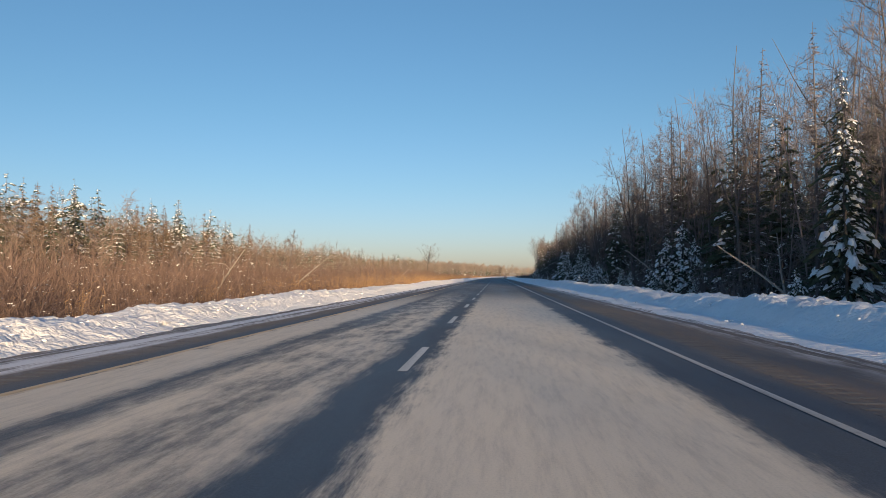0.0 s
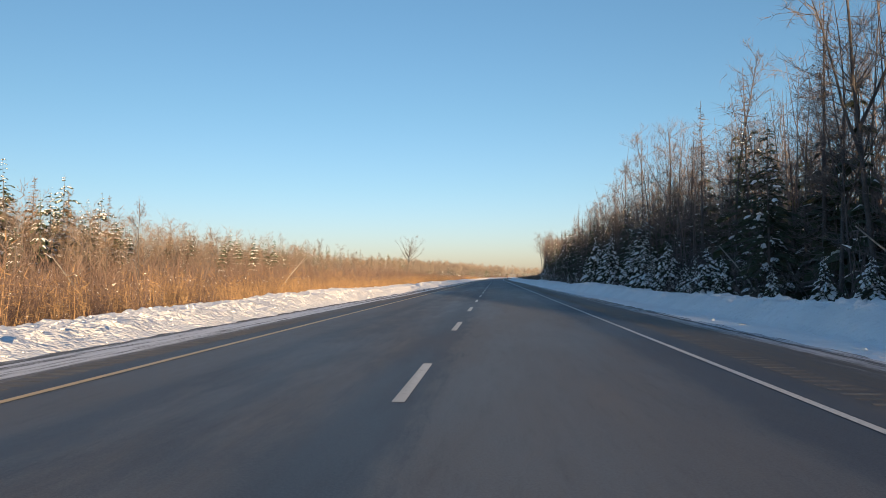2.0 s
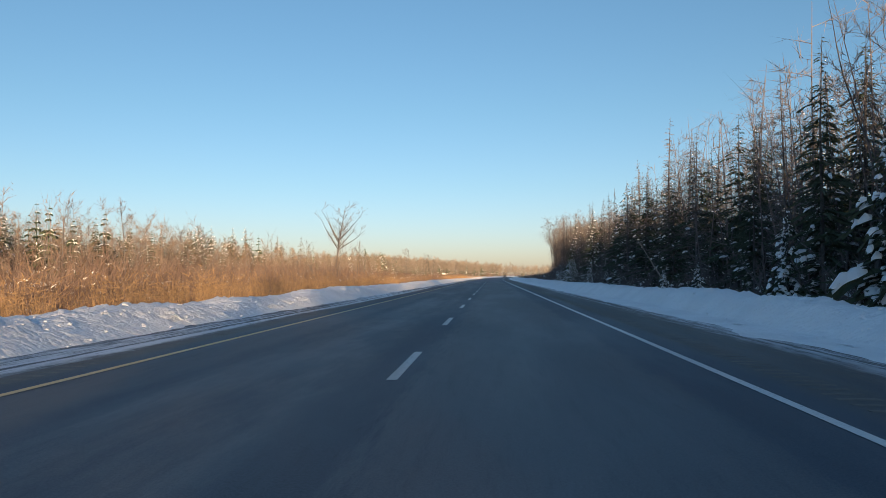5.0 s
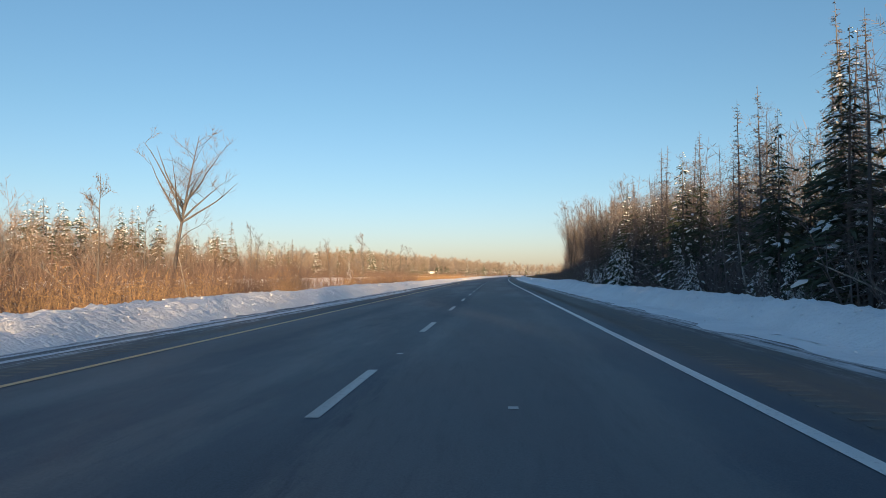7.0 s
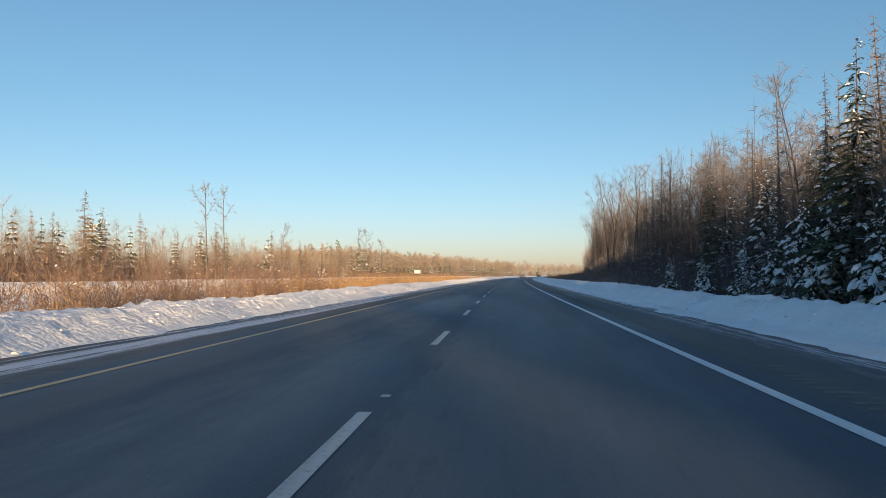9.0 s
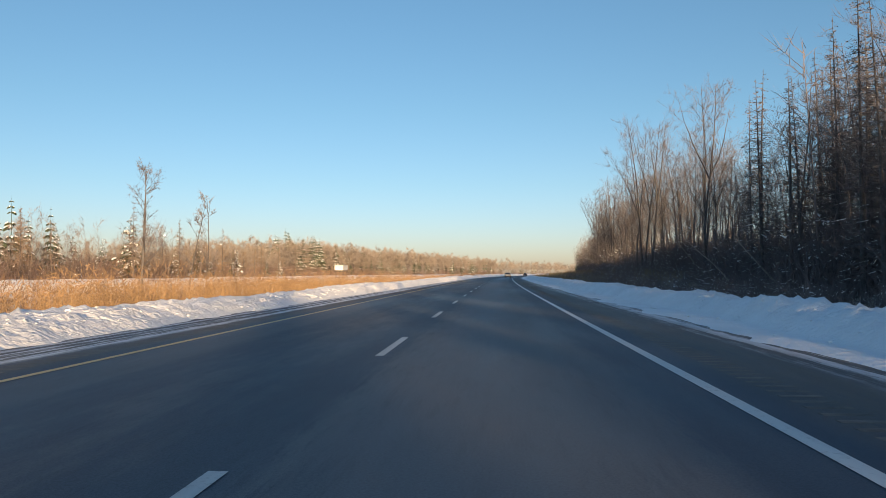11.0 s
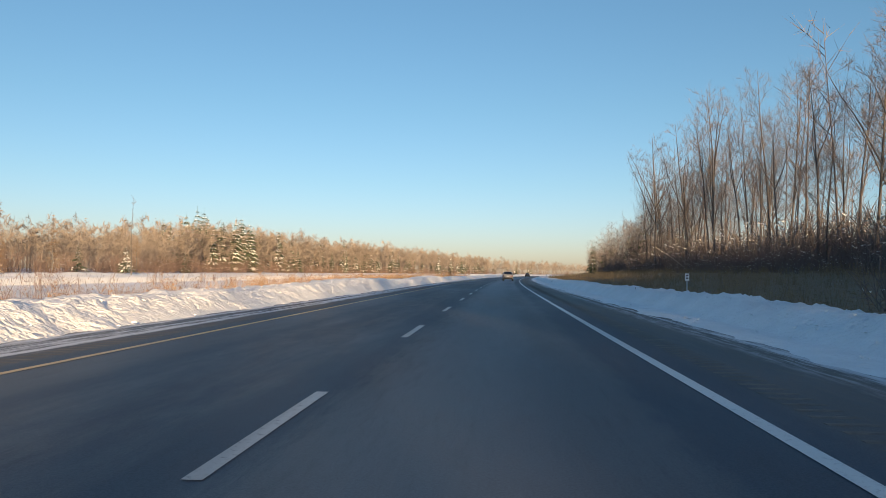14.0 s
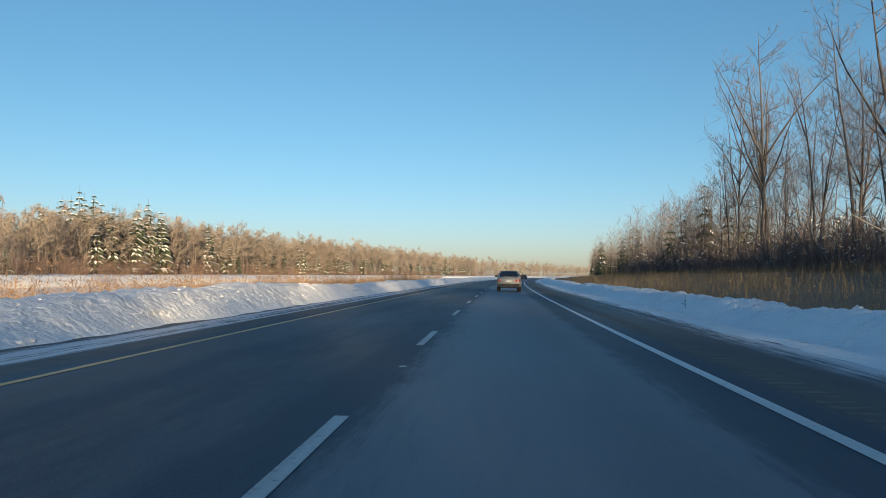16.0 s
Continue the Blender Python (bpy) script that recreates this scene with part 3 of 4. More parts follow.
G_RIGHT, G_LEFT = "roadside forest trees", "trees beyond the median"
TALL = [bare_thing(10 + k, 16.0, "tall leafless grey-brown tree at the forest edge", G_RIGHT, crown_from=0.30 + 0.05 * (k % 3), limbs=34, reach=0.22, fork=(k % 2 == 1), lean=0.03, twigs=10, twig_w=0.015, curl=0.16, sub=0.023, subs=6) for k in range(5)]
POLE = [bare_thing(30 + k, 22.0, "slender leafless tree with a long bare trunk", G_RIGHT, crown_from=0.38, limbs=32, reach=0.25, fork=(1, 2, 1, 1)[k], fork_at=(0.3, 0.42, 0.35, 0.5)[k], fork_out=0.42, lean=0.025, rise=0.8, twigs=10, twig_w=0.015, sub=0.024, stout=0.0062, curl=0.17) for k in range(4)]
BROAD = [bare_thing(40 + k, 20.0, "tall leafless tree with a wide open crown", G_RIGHT, crown_from=0.40, limbs=30, reach=0.27, fork=4, fork_at=0.34, fork_out=0.72, lean=0.02, rise=0.7, twigs=8, twig_w=0.018, sub=0.026, stout=0.0075, curl=0.17) for k in range(2)]
SPRUCE = [spruce_thing(50 + k, 14.0, "dark green spruce with snow on its boughs", G_RIGHT, width=0.16 + 0.015 * k, levels=42, snow=0.07 + 0.05 * k, spray=0.5, wild=0.3) for k in range(3)]
FIR = [spruce_thing(60 + k, 4.0, "young fir bent under thick snow", G_RIGHT, "young_fir", width=0.31, levels=21, snow=0.74, droop=0.42, low=0.03, wild=0.36, spray=0.6, load=1.15) for k in range(3)]
SNOWY = [spruce_thing(65 + k, 12.0, "spruce with snow lying thick on its boughs", G_RIGHT, width=0.20 + 0.03 * k, levels=44, snow=0.42, droop=0.36, spray=0.5, wild=0.34, load=1.3) for k in range(2)]
# right larches take the grey twigs, which stand for the shade on them
LARCH = [larch_thing(70 + k, 15.0, "leafless larch with twigs greyed as in shade", G_RIGHT, M_TWIG, width=0.17, levels=32, twig=0.037) for k in range(3)]
LSPRUCE = [spruce_thing(80 + k, 12.0, "sunlit spruce dusted with snow", G_LEFT, width=0.23 + 0.03 * k, levels=16, snow=0.30 + 0.22 * k, spray=0.95, wild=0.3, load=0.7, feathers=9) for k in range(3)]
LLARCH = [larch_thing(75 + k, 14.0, "sunlit leafless larch beyond the median, its twigs coloured warm for the sun", G_LEFT, width=0.22, levels=24, twig=0.05) for k in range(2)]
LBARE = [bare_thing(90 + k, 8.0, "small leafless tree in the median", G_LEFT, crown_from=0.2, limbs=16, reach=0.24, lean=0.07, twigs=6) for k in range(3)]
used = set()


def plant(ob, u, y, h, rng, base, sink=0.0):
    """Stands a copy of a tree of height base at u, y, made h high."""
    k = h / base
    x = u + float(road_x(y))
    m = pose(x, y, float(ground_z(u, y)) - sink, 0, 0, rng.uniform(0, 360)) @ Matrix.Diagonal((k * rng.uniform(0.9, 1.1), k * rng.uniform(0.9, 1.1), k, 1))
    if ob.name in used:
        c = copy_thing(ob, m)
    else:
        used.add(ob.name)
        c = ob
    c.matrix_basis = m
    return c


rng = np.random.default_rng(7)


FOREST_Y = [-140, -30, -18, 10, 40, 55, 76, 105, 130, 153, 170, 190, 250, 276, 300, 335, 360, 382, 405, 428, 433, 452, 470, 482, 510, 554, 593, 612, 640, 720]
FOREST_H = [9, 10, 14, 15.5, 18, 19.5, 20.5, 21, 20, 20, 21, 19.5, 18.5, 17.0, 15.5, 16.0, 17.5, 18, 19.5, 20, 15, 16.0, 20.5, 21.0, 21.5, 21.5, 21, 19, 16, 14.5]


def forest_height(y):
    """How tall the forest on the right stands along the road."""
    return float(np.interp(y, FOREST_Y, FOREST_H))


def forest_front(y):
    return float(np.interp(y, [0, 330, 365, 423, 471, 540, 588, 640, 720, 800, 900, 1000, 1200], [19.5, 19.7, 21.5, 24.5, 27, 29.5, 30.5, 31, 30, 28, 26, 24, 24]))


y = -24.0
while y < 660:
    H, X = forest_height(y), forest_front(y)
    late = 385 < y
    for row in range((2 if y > 440 else 3) if late else 2):
        u = X + row * 4.5 + rng.uniform(0, 4.0)
        r = rng.random()
        h = H * rng.uniform(0.82, 1.12)
        # height capped so that these trees leave the road in the sun
        if y < 18:
            h = min(h, 0.55 * (u - 2) - 0.6)
        if late:
            h *= rng.uniform(0.74, 1.04)
            plant((POLE if r < 0.8 else TALL)[int(rng.integers(4))], u, y + rng.uniform(-1.5, 1.5), h, rng, 22 if r < 0.8 else 16)
        elif 195 < y and r < 0.44:
            plant(SPRUCE[int(rng.integers(3))], u, y + rng.uniform(-1.5, 1.5), h * 0.84, rng, 14)
        elif r < 0.14:
            plant(SPRUCE[int(rng.integers(3))], u, y + rng.uniform(-1.5, 1.5), h * 0.75, rng, 14)
        elif r < (0.90 if y > 195 else 0.42):
            plant(LARCH[int(rng.integers(3))], u, y + rng.uniform(-1.5, 1.5), h * 1.0, rng, 15)
        else:
            plant(TALL[int(rng.integers(5))], u, y + rng.uniform(-1.5, 1.5), h, rng, 16)
    if not late and rng.random() < 0.25:
        plant(FIR[int(rng.integers(3))], X - rng.uniform(0.3, 2.6), y + rng.uniform(-2, 2), rng.uniform(2.0, 4.2), rng, 4)
    y += 4.6

# trees that stand out at the forest edge: kind, along the road, back from the front, height
for kind, base, y, back, h in ((SNOWY, 12, 41, 0.5, 13.5), (SNOWY, 12, 46, 3.0, 12.0), (SNOWY, 12, 162, 0.6, 11.5), (SNOWY, 12, 176, 1.5, 9.5), (POLE, 22, 151, 1.0, 20.5), (POLE, 22, 158, 4.0, 18.5),
                               (SPRUCE, 14, 252, 3.0, 15.0), (SPRUCE, 14, 258, 1.0, 15.0), (SPRUCE, 14, 263, 3.5, 15.0), (SPRUCE, 14, 268, 0.5, 15.5), (SPRUCE, 14, 273, 2.5, 15.5), (SPRUCE, 14, 279, 1.0, 13.5), (SPRUCE, 14, 285, 3.0, 13.0),
                               (SPRUCE, 14, 300, 1.5, 13.0), (SNOWY, 12, 306, 1.0, 10.0), (SPRUCE, 14, 336, 0.6, 15.5), (SPRUCE, 14, 341, 3.0, 14.5), (SNOWY, 12, 372, 2.0, 8.0),
                               (LARCH, 15, 276, 4.0, 20.0), (LARCH, 15, 305, 3.0, 17.0), (LARCH, 15, 318, 2.0, 17.5), (LARCH, 15, 347, 3.0, 16.5), (SPRUCE, 14, 344, 2.0, 13.0), (SPRUCE, 14, 350, 3.5, 12.0), (SNOWY, 12, 356, 1.5, 11.0), (SPRUCE, 14, 363, 3.0, 12.5), (SPRUCE, 14, 371, 2.5, 11.5), (SPRUCE, 14, 381, 3.0, 12.0),
                               (POLE, 22, 448, 0.5, 23.0), (POLE, 22, 454, 2.0, 24.0), (POLE, 22, 473, -2.0, 23.5), (POLE, 22, 478, -2.8, 25.0), (POLE, 22, 483, -1.5, 25.5), (POLE, 22, 489, -2.0, 24.0),
                               (POLE, 22, 557, 0.5, 25.0), (POLE, 22, 561, 1.5, 24.0), (BROAD, 20, 603, 0.0, 27.0), (BROAD, 20, 608, 2.5, 25.0), (BROAD, 20, 616, 1.0, 24.0), (BROAD, 20, 573, 0.5, 24.0)):
    plant(kind[int(rng.integers(len(kind)))], forest_front(y) + back, y, h, rng, base)

# a stand of tall larches before the cut
for k in range(15):
    y = 402 + 2.0 * k
    plant(LARCH[k % 3], forest_front(y) + rng.uniform(0, 8), y, rng.uniform(17.5, 21.5), rng, 15)

# snow-laden young firs in the front row: along the road, height
FRONT_FIRS = [(69, 6.0), (72, 7.5), (76, 6.5), (82, 3.5), (100, 3.2), (107, 3.6), (128, 5.0), (142, 6.0), (149, 5.0), (156, 7.5), (162, 6.0), (168, 7.0), (174, 8.5),
              (181, 6.5), (188, 8.0), (196, 9.0), (207, 6.0), (274, 3.6), (277, 3.0), (300, 4.0), (325, 5.5), (331, 6.5), (337, 7.5), (343, 7.0), (348, 6.0), (356, 5.0), (366, 4.0)]
for y, h in FRONT_FIRS:
    plant(FIR[int(rng.integers(3))], forest_front(y) - rng.uniform(0.0, 1.8), y, h, rng, 4)

# woods behind the front rows, too many to count
def far_bare(seed, H, twigs=84, start=0.25, broad=1.0, lift=0.75):
    """A leafless tree for dense woods, of thin slivers."""
    rng = np.random.default_rng(seed)
    g = Geo()
    trunk = bend(rng, (0, 0, -0.4), (0.03 * rng.normal(), 0.03 * rng.normal(), 1), H + 0.4, 4, 0.05)
    g.tube(trunk, 0.0065 * H * np.linspace(1, 0.12, 5), 3)
    n = 16
    p, q = [], []
    for k in range(n):
        c, _ = along(trunk, start + (0.97 - start) * k / n)
        a = rng.uniform(0, 6.28)
        L = H * rng.uniform(0.13, 0.26) * (1.15 - 0.6 * k / n)
        p.append(c)
        q.append(c + np.array((math.cos(a) * 0.7, math.sin(a) * 0.7, lift)) * L)
    p, q = np.array(p), np.array(q)
    g.slivers(p, q, (0.08 if start < 0.4 else 0.055) * broad, rng)
    i = rng.integers(0, n, twigs)
    s = p[i] + (q[i] - p[i]) * rng.uniform(0.25, 1, twigs)[:, None]
    e = (q[i] - p[i]) * 0.25 + rng.normal(size=(twigs, 3)) * H * 0.042 + np.array((0, 0, H * 0.012))
    g.slivers(s, s + e, (0.064 if start < 0.4 else 0.036) * broad, rng)
    return g


def far_conifer(seed, H, levels=11, snow=0.5, width=0.17):
    rng = np.random.default_rng(seed)
    g = Geo()
    g.tube([(0, 0, -0.4), (0, 0, H * 0.5), (0, 0, H)], [0.012 * H, 0.007 * H, 0.01], 3)
    for i in range(levels):
        z = H * (0.07 + 0.92 * (i + rng.uniform(0, 0.6)) / levels)
        R = H * width * (1 - z / H) ** 0.85 + 0.12
        for j in range(6):
            a = rng.uniform(0, 6.28)
            L = R * rng.uniform(0.7, 1.15)
            o, s = np.array((math.cos(a), math.sin(a), 0)), np.array((-math.sin(a), math.cos(a), 0))
            c = np.array((0, 0, z))
            w = L * 0.36
            tip, m = c + o * L - np.array((0, 0, L * 0.30)), c + o * L * 0.55
            v = [c, m + s * w - np.array((0, 0, 0.35 * w)), tip, m - s * w - np.array((0, 0, 0.35 * w)), m + np.array((0, 0, 0.05)), m - np.array((0, 0, w * 1.1)), tip - np.array((0, 0, w * 0.7))]
            g.add(v, [(0, 1, 4), (4, 1, 2), (0, 4, 3), (4, 2, 3), (0, 5, 4), (4, 5, 6), (4, 6, 2)], 0)
            if rng.random() < snow:
                up = np.array((0, 0, 0.05 + 0.10 * L))
                v = [c + o * L * 0.3 + up * 0.6, m + s * w * 0.34 + up * 0.3, tip + up * 0.4, m - s * w * 0.34 + up * 0.3, m + up]
                g.add(v, [(0, 1, 4), (4, 1, 2), (0, 4, 3), (4, 2, 3)], 1)
    return g


def far_crown(seed, H, n=150, w=0.020, start=0.35):
    """A leafless tree with a rounded crown of twig tufts, for woods far off."""
    rng = np.random.default_rng(seed)
    g = Geo()
    trunk = bend(rng, (0, 0, -0.4), (0.04 * rng.normal(), 0.04 * rng.normal(), 1), H * 0.8, 4, 0.05)
    g.tube(trunk, 0.008 * H * np.linspace(1, 0.2, 5), 3)
    tufts = 9
    hub = []
    for k in range(tufts):
        t = start + (0.86 - start) * (k + 0.5) / tufts
        a = rng.uniform(0, 6.28)
        r = H * 0.17 * math.sqrt(max(1 - ((t - 0.6) / 0.42) ** 2, 0.1)) * rng.uniform(0.3, 1.1)
        hub.append((math.cos(a) * r, math.sin(a) * r, t * H))
    hub = np.array(hub)
    i = rng.integers(0, tufts, n)
    d = rng.normal(size=(n, 3)) * np.array((0.8, 0.8, 0.7)) + np.array((0, 0, 1.1)) + hub[i] * np.array((1, 1, 0)) / (H * 0.12)
    d /= np.linalg.norm(d, axis=1)[:, None]
    g.slivers(hub[i] + rng.normal(size=(n, 3)) * H * 0.03, hub[i] + d * (H * rng.uniform(0.06, 0.17, n))[:, None], w * H * rng.uniform(0.6, 1.3, n), rng)
    stem = trunk[(rng.integers(1, 4, tufts))]
    g.slivers(stem, hub, 0.008 * H, rng)
    return g


LOW = [far_bare(200 + k, 15.0).arrays() for k in range(6)] + [far_bare(210 + k, 15.0, 110, 0.48).arrays() for k in range(4)]
LOWN = [far_bare(250 + k, 15.0, 175, 0.15, 0.50, 0.3).arrays() for k in range(4)]
LOWF = [far_crown(230 + k, 15.0, 110, 0.0125).arrays() for k in range(6)]
LOWM = [far_crown(260 + k, 15.0, 180, 0.0042, 0.2).arrays() for k in range(5)]
LOWD = [far_conifer(240 + k, 13.0, 11, 0.35 + 0.28 * k, 0.17 + 0.02 * k).arrays() for k in range(3)]
LOWC = [far_conifer(220 + k, 13.0, 9, 0.05 + 0.08 * k, 0.19).arrays() for k in range(3)]


def stuff(name, protos, places, mats, label, category, smooth=True):
    v, f, m = scatter(protos, places, rng)
    return tagged(new(name, mesh_of(name, v, f, mats, m, smooth)), label, category, "", "stuff")


def spots(n, u0, u1, y0, y1, s0, s1, k, z=0.0):
    out = []
    for _ in range(n):
        u, y = rng.uniform(u0, u1), rng.uniform(y0, y1)
        out.append((u + float(road_x(y)), y, float(ground_z(u, y)) + z, rng.uniform(s0, s1), rng.integers(k)))
    return out


places = []
for _ in range(1100):
    y = rng.uniform(18, 720)
    u = forest_front(y) + 1.5 + 42 * rng.random() ** 1.7
    if y > 385 and rng.random() < (0.3 if y < 475 else 0.55):
        continue
    places.append((u + float(road_x(y)), y, float(ground_z(u, y)), forest_height(y) / 15 * rng.uniform(0.48, 1.02), (10 + rng.integers(4) if u < forest_front(y) + 13 else rng.integers(6)) if y < 385 else 6 + rng.integers(4)))
for y0, y1, n, k0, k1 in ((30, 330, 500, 0.78, 1.02), (330, 430, 300, 0.82, 1.0), (430, 465, 70, 0.7, 0.95)):
    for _ in range(n):
        y = rng.uniform(y0, y1)
        u = forest_front(y) + rng.uniform(3.5, 26)
        places.append((u + float(road_x(y)), y, float(ground_z(u, y)), forest_height(y) / 15 * rng.uniform(k0, k1), 10 + rng.integers(4) if u < forest_front(y) + 13 else rng.integers(6)))
for _ in range(560):
    y = rng.uniform(640, 1150)
    u = forest_front(y) + 30 * rng.random() ** 1.5
    places.append((u + float(road_x(y)), y, float(ground_z(u, y)), rng.uniform(0.65, 1.1), rng.integers(10)))
# unseen trees added behind the start for shade, capped to leave the road sunlit
for _ in range(720):
    y = rng.uniform(-170, 20)
    u = rng.uniform(21, 62)
    places.append((u + float(road_x(y)), y, float(ground_z(u, y)), min(18.0, 0.55 * (u - 2) - 0.6) / 15 * rng.uniform(0.75, 0.95), rng.integers(6)))
places += spots(300, 48, 110, 700, 1400, 0.8, 1.2, 6)
stuff("forest_backdrop_trees", LOW + LOWN, places, [M_FAR_TWIG], "dense leafless woods behind the forest edge, partly unseen and added for shade", "woods")
places = []
for _ in range(480):
    y = 28 + 350 * rng.random()
    u = forest_front(y) + 3.5 + 24 * rng.random() ** 1.3
    places.append((u + float(road_x(y)), y, float(ground_z(u, y)), forest_height(y) / 13 * rng.uniform(0.42, 0.80), rng.integers(3)))
# mostly hidden conifers added deeper in to block sun from the forest's inside
for _ in range(420):
    y = rng.uniform(-130, 500)
    u = forest_front(y) + rng.uniform(22, 75)
    places.append((u + float(road_x(y)), y, float(ground_z(u, y)), max(forest_height(y), 15.0) / 13 * rng.uniform(0.75, 1.0), rng.integers(3)))
for _ in range(110):
    y = rng.uniform(640, 1100)
    u = forest_front(y) + rng.uniform(0.5, 16)
    places.append((u + float(road_x(y)), y, float(ground_z(u, y)), rng.uniform(0.7, 1.15), rng.integers(3)))
stuff("forest_backdrop_conifers", LOWC, places, [M_NEEDLE, M_BOUGH_SNOW], "dark snowy conifers deep in the forest, many added to block the sun", "woods", False)


def woods_edge(y):
    """Where the far woods on the left begin."""
    return float(np.interp(y, [0, 300, 450, 600, 707, 900, 1100, 1300, 1500, 1700, 2000, 2400], [-76, -77, -78, -80, -84, -62, -25, 25, 95, 180, 330, 540]))


def far_spots(n, y0, y1, s0, s1, k, depth):
    out = []
    for _ in range(n):
        y = y0 + (y1 - y0) * rng.random()
        x = woods_edge(y) - depth * rng.random() ** 1.6
        s = rng.uniform(s0, s1) * float(np.interp(y, [60, 190, 220, 330, 370, 400, 480, 560, 650, 700], [1.2, 1.2, 0.9, 0.9, 1.05, 0.85, 0.75, 0.5, 0.5, 1.0]))
        out.append((x, y, float(ground_z(x - float(road_x(y)), y)), s, rng.integers(k)))
    return out


places = spots(420, -74, -56, 50, 520, 0.35, 0.75, 11) + spots(260, -80, -58, 90, 340, 0.6, 0.95, 11) + spots(240, -37, -21, 20, 300, 0.25, 0.45, 11) + far_spots(650, 60, 680, 0.6, 0.95, 11, 45)
stuff("median_edge_woods", LOW[:6] + LOWM, places, [M_EDGE_TWIG], "sunlit leafless saplings and woods beyond the median", "woods")
places = far_spots(260, 560, 690, 0.9, 1.5, 6, 50) + far_spots(640, 684, 900, 0.75, 1.35, 6, 60) + far_spots(420, 900, 1300, 1.05, 1.45, 6, 60) + far_spots(420, 1300, 2300, 1.0, 1.5, 6, 80)
stuff("distant_bare_woods", LOWF, places, [M_GOLD_TWIG], "distant sunlit leafless woods beyond the median", "woods")
places = far_spots(30, 60, 560, 0.55, 1.1, 3, 40) + far_spots(70, 100, 340, 0.6, 1.1, 3, 22) + spots(60, -68, -57, 95, 330, 0.5, 0.95, 3) + spots(45, -88, -66, 185, 480, 0.6, 1.0, 3) + far_spots(46, 690, 730, 1.0, 1.7, 3, 26) + far_spots(60, 730, 960, 0.9, 1.45, 3, 20) + far_spots(40, 960, 1500, 0.9, 1.4, 3, 30)
stuff("distant_conifers", LOWD, places, [M_NEEDLE, M_BOUGH_SNOW], "distant snow-dusted conifers", "woods", False)

# left side: spruces beyond the median, small trees, brush and reeds
for k in range(84):
    y = rng.uniform(90, 640) if k % 2 else rng.uniform(95, 330)
    h = float(np.interp(y, [90, 190, 215, 325, 345, 365, 395, 420, 435, 455, 480, 560, 640], [17, 19, 12, 12, 15.5, 17.5, 17, 14, 16, 13, 10, 7, 7])) * rng.uniform(0.65, 1.05)
    plant(LSPRUCE[int(rng.integers(3))], rng.uniform(-84, -69), y, h, rng, 12)
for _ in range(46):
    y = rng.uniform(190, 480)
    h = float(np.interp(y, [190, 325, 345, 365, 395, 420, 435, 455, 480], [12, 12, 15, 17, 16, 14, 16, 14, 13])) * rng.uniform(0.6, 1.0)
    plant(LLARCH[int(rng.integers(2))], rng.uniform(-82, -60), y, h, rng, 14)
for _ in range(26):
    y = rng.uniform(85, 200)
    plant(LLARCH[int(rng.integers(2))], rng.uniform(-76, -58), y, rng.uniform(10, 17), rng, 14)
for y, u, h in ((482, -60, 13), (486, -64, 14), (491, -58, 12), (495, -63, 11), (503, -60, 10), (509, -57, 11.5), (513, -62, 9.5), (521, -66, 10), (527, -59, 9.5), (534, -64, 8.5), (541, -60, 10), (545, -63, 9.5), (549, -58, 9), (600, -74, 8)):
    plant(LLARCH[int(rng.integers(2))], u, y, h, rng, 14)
for y, u, h in ((488, -66, 12), (515, -65, 9), (543, -67, 9), (128, -76, 19), (133, -78, 17), (150, -77, 17), (163, -78, 19), (176, -77, 20), (171, -82, 18), (338, -72, 13), (342, -77, 12), (345, -74, 14.5), (349, -79, 14), (353, -76, 14), (357, -72, 12.5), (361, -77, 15), (366, -80, 14), (369, -73, 12), (372, -75, 14), (378, -78, 13), (384, -74, 12)):
    plant(LSPRUCE[int(rng.integers(3))], u, y, h, rng, 12)
for _ in range(48):
    y = rng.uniform(30, 325)
    plant(LBARE[int(rng.integers(3))], rng.uniform(-34, -17), y, rng.uniform(4.0, 7.5), rng, 8)
for y, u, h in ((343, -19.5, 8.5), (350, -21, 9.0), (355, -18, 6.5), (404, -21, 9.0), (408, -23, 9.5), (412, -20, 8.0), (418, -24, 8.0)):
    plant(LBARE[int(rng.integers(3))], u, y, h, rng, 8)
big = bare_thing(150, 13.5, "large solitary leafless tree with a spreading vase-shaped crown", "", crown_from=0.5, limbs=34, reach=0.28, fork=8, fork_out=1.3, lean=0.01, rise=0.75, twigs=7, twig_w=0.018, sub=0.03, stout=0.0105, limb=0.42, fork_at=0.42, curl=0.17)
plant(big, -26.7, 290, 14.6, rng, 13.5)
sapling = bare_thing(151, 15.0, "tall slender leafless sapling standing alone", "", crown_from=0.45, limbs=14, reach=0.10, twigs=4, rise=1.2, stout=0.0045)
plant(sapling, -50.5, 555, 11.5, rng, 15.0)

def thicket(seed, H, n=16, w=0.056, flecks=6):
    """A dense leafless bush of thin slivers."""
    rng = np.random.default_rng(seed)
    g = Geo()
    b = np.stack([rng.normal(size=n) * 0.35, rng.normal(size=n) * 0.35, np.full(n, -0.15)], -1)
    d = np.stack([rng.normal(size=n) * 0.26, rng.normal(size=n) * 0.26, rng.uniform(0.6, 1.05, n)], -1) * H
    g.slivers(b, b + d, w * 1.2, rng)
    i = rng.integers(0, n, n * 4)
    s = b[i] + d[i] * rng.uniform(0.2, 0.98, n * 4)[:, None]
    e = d[i] * 0.13 + rng.normal(size=(n * 4, 3)) * H * 0.11 + np.array((0, 0, H * 0.04))
    g.slivers(s, s + e, w * 0.8, rng)
    k = rng.integers(0, n * 4, flecks)
    p = s[k] + np.array((0, 0, 0.02))
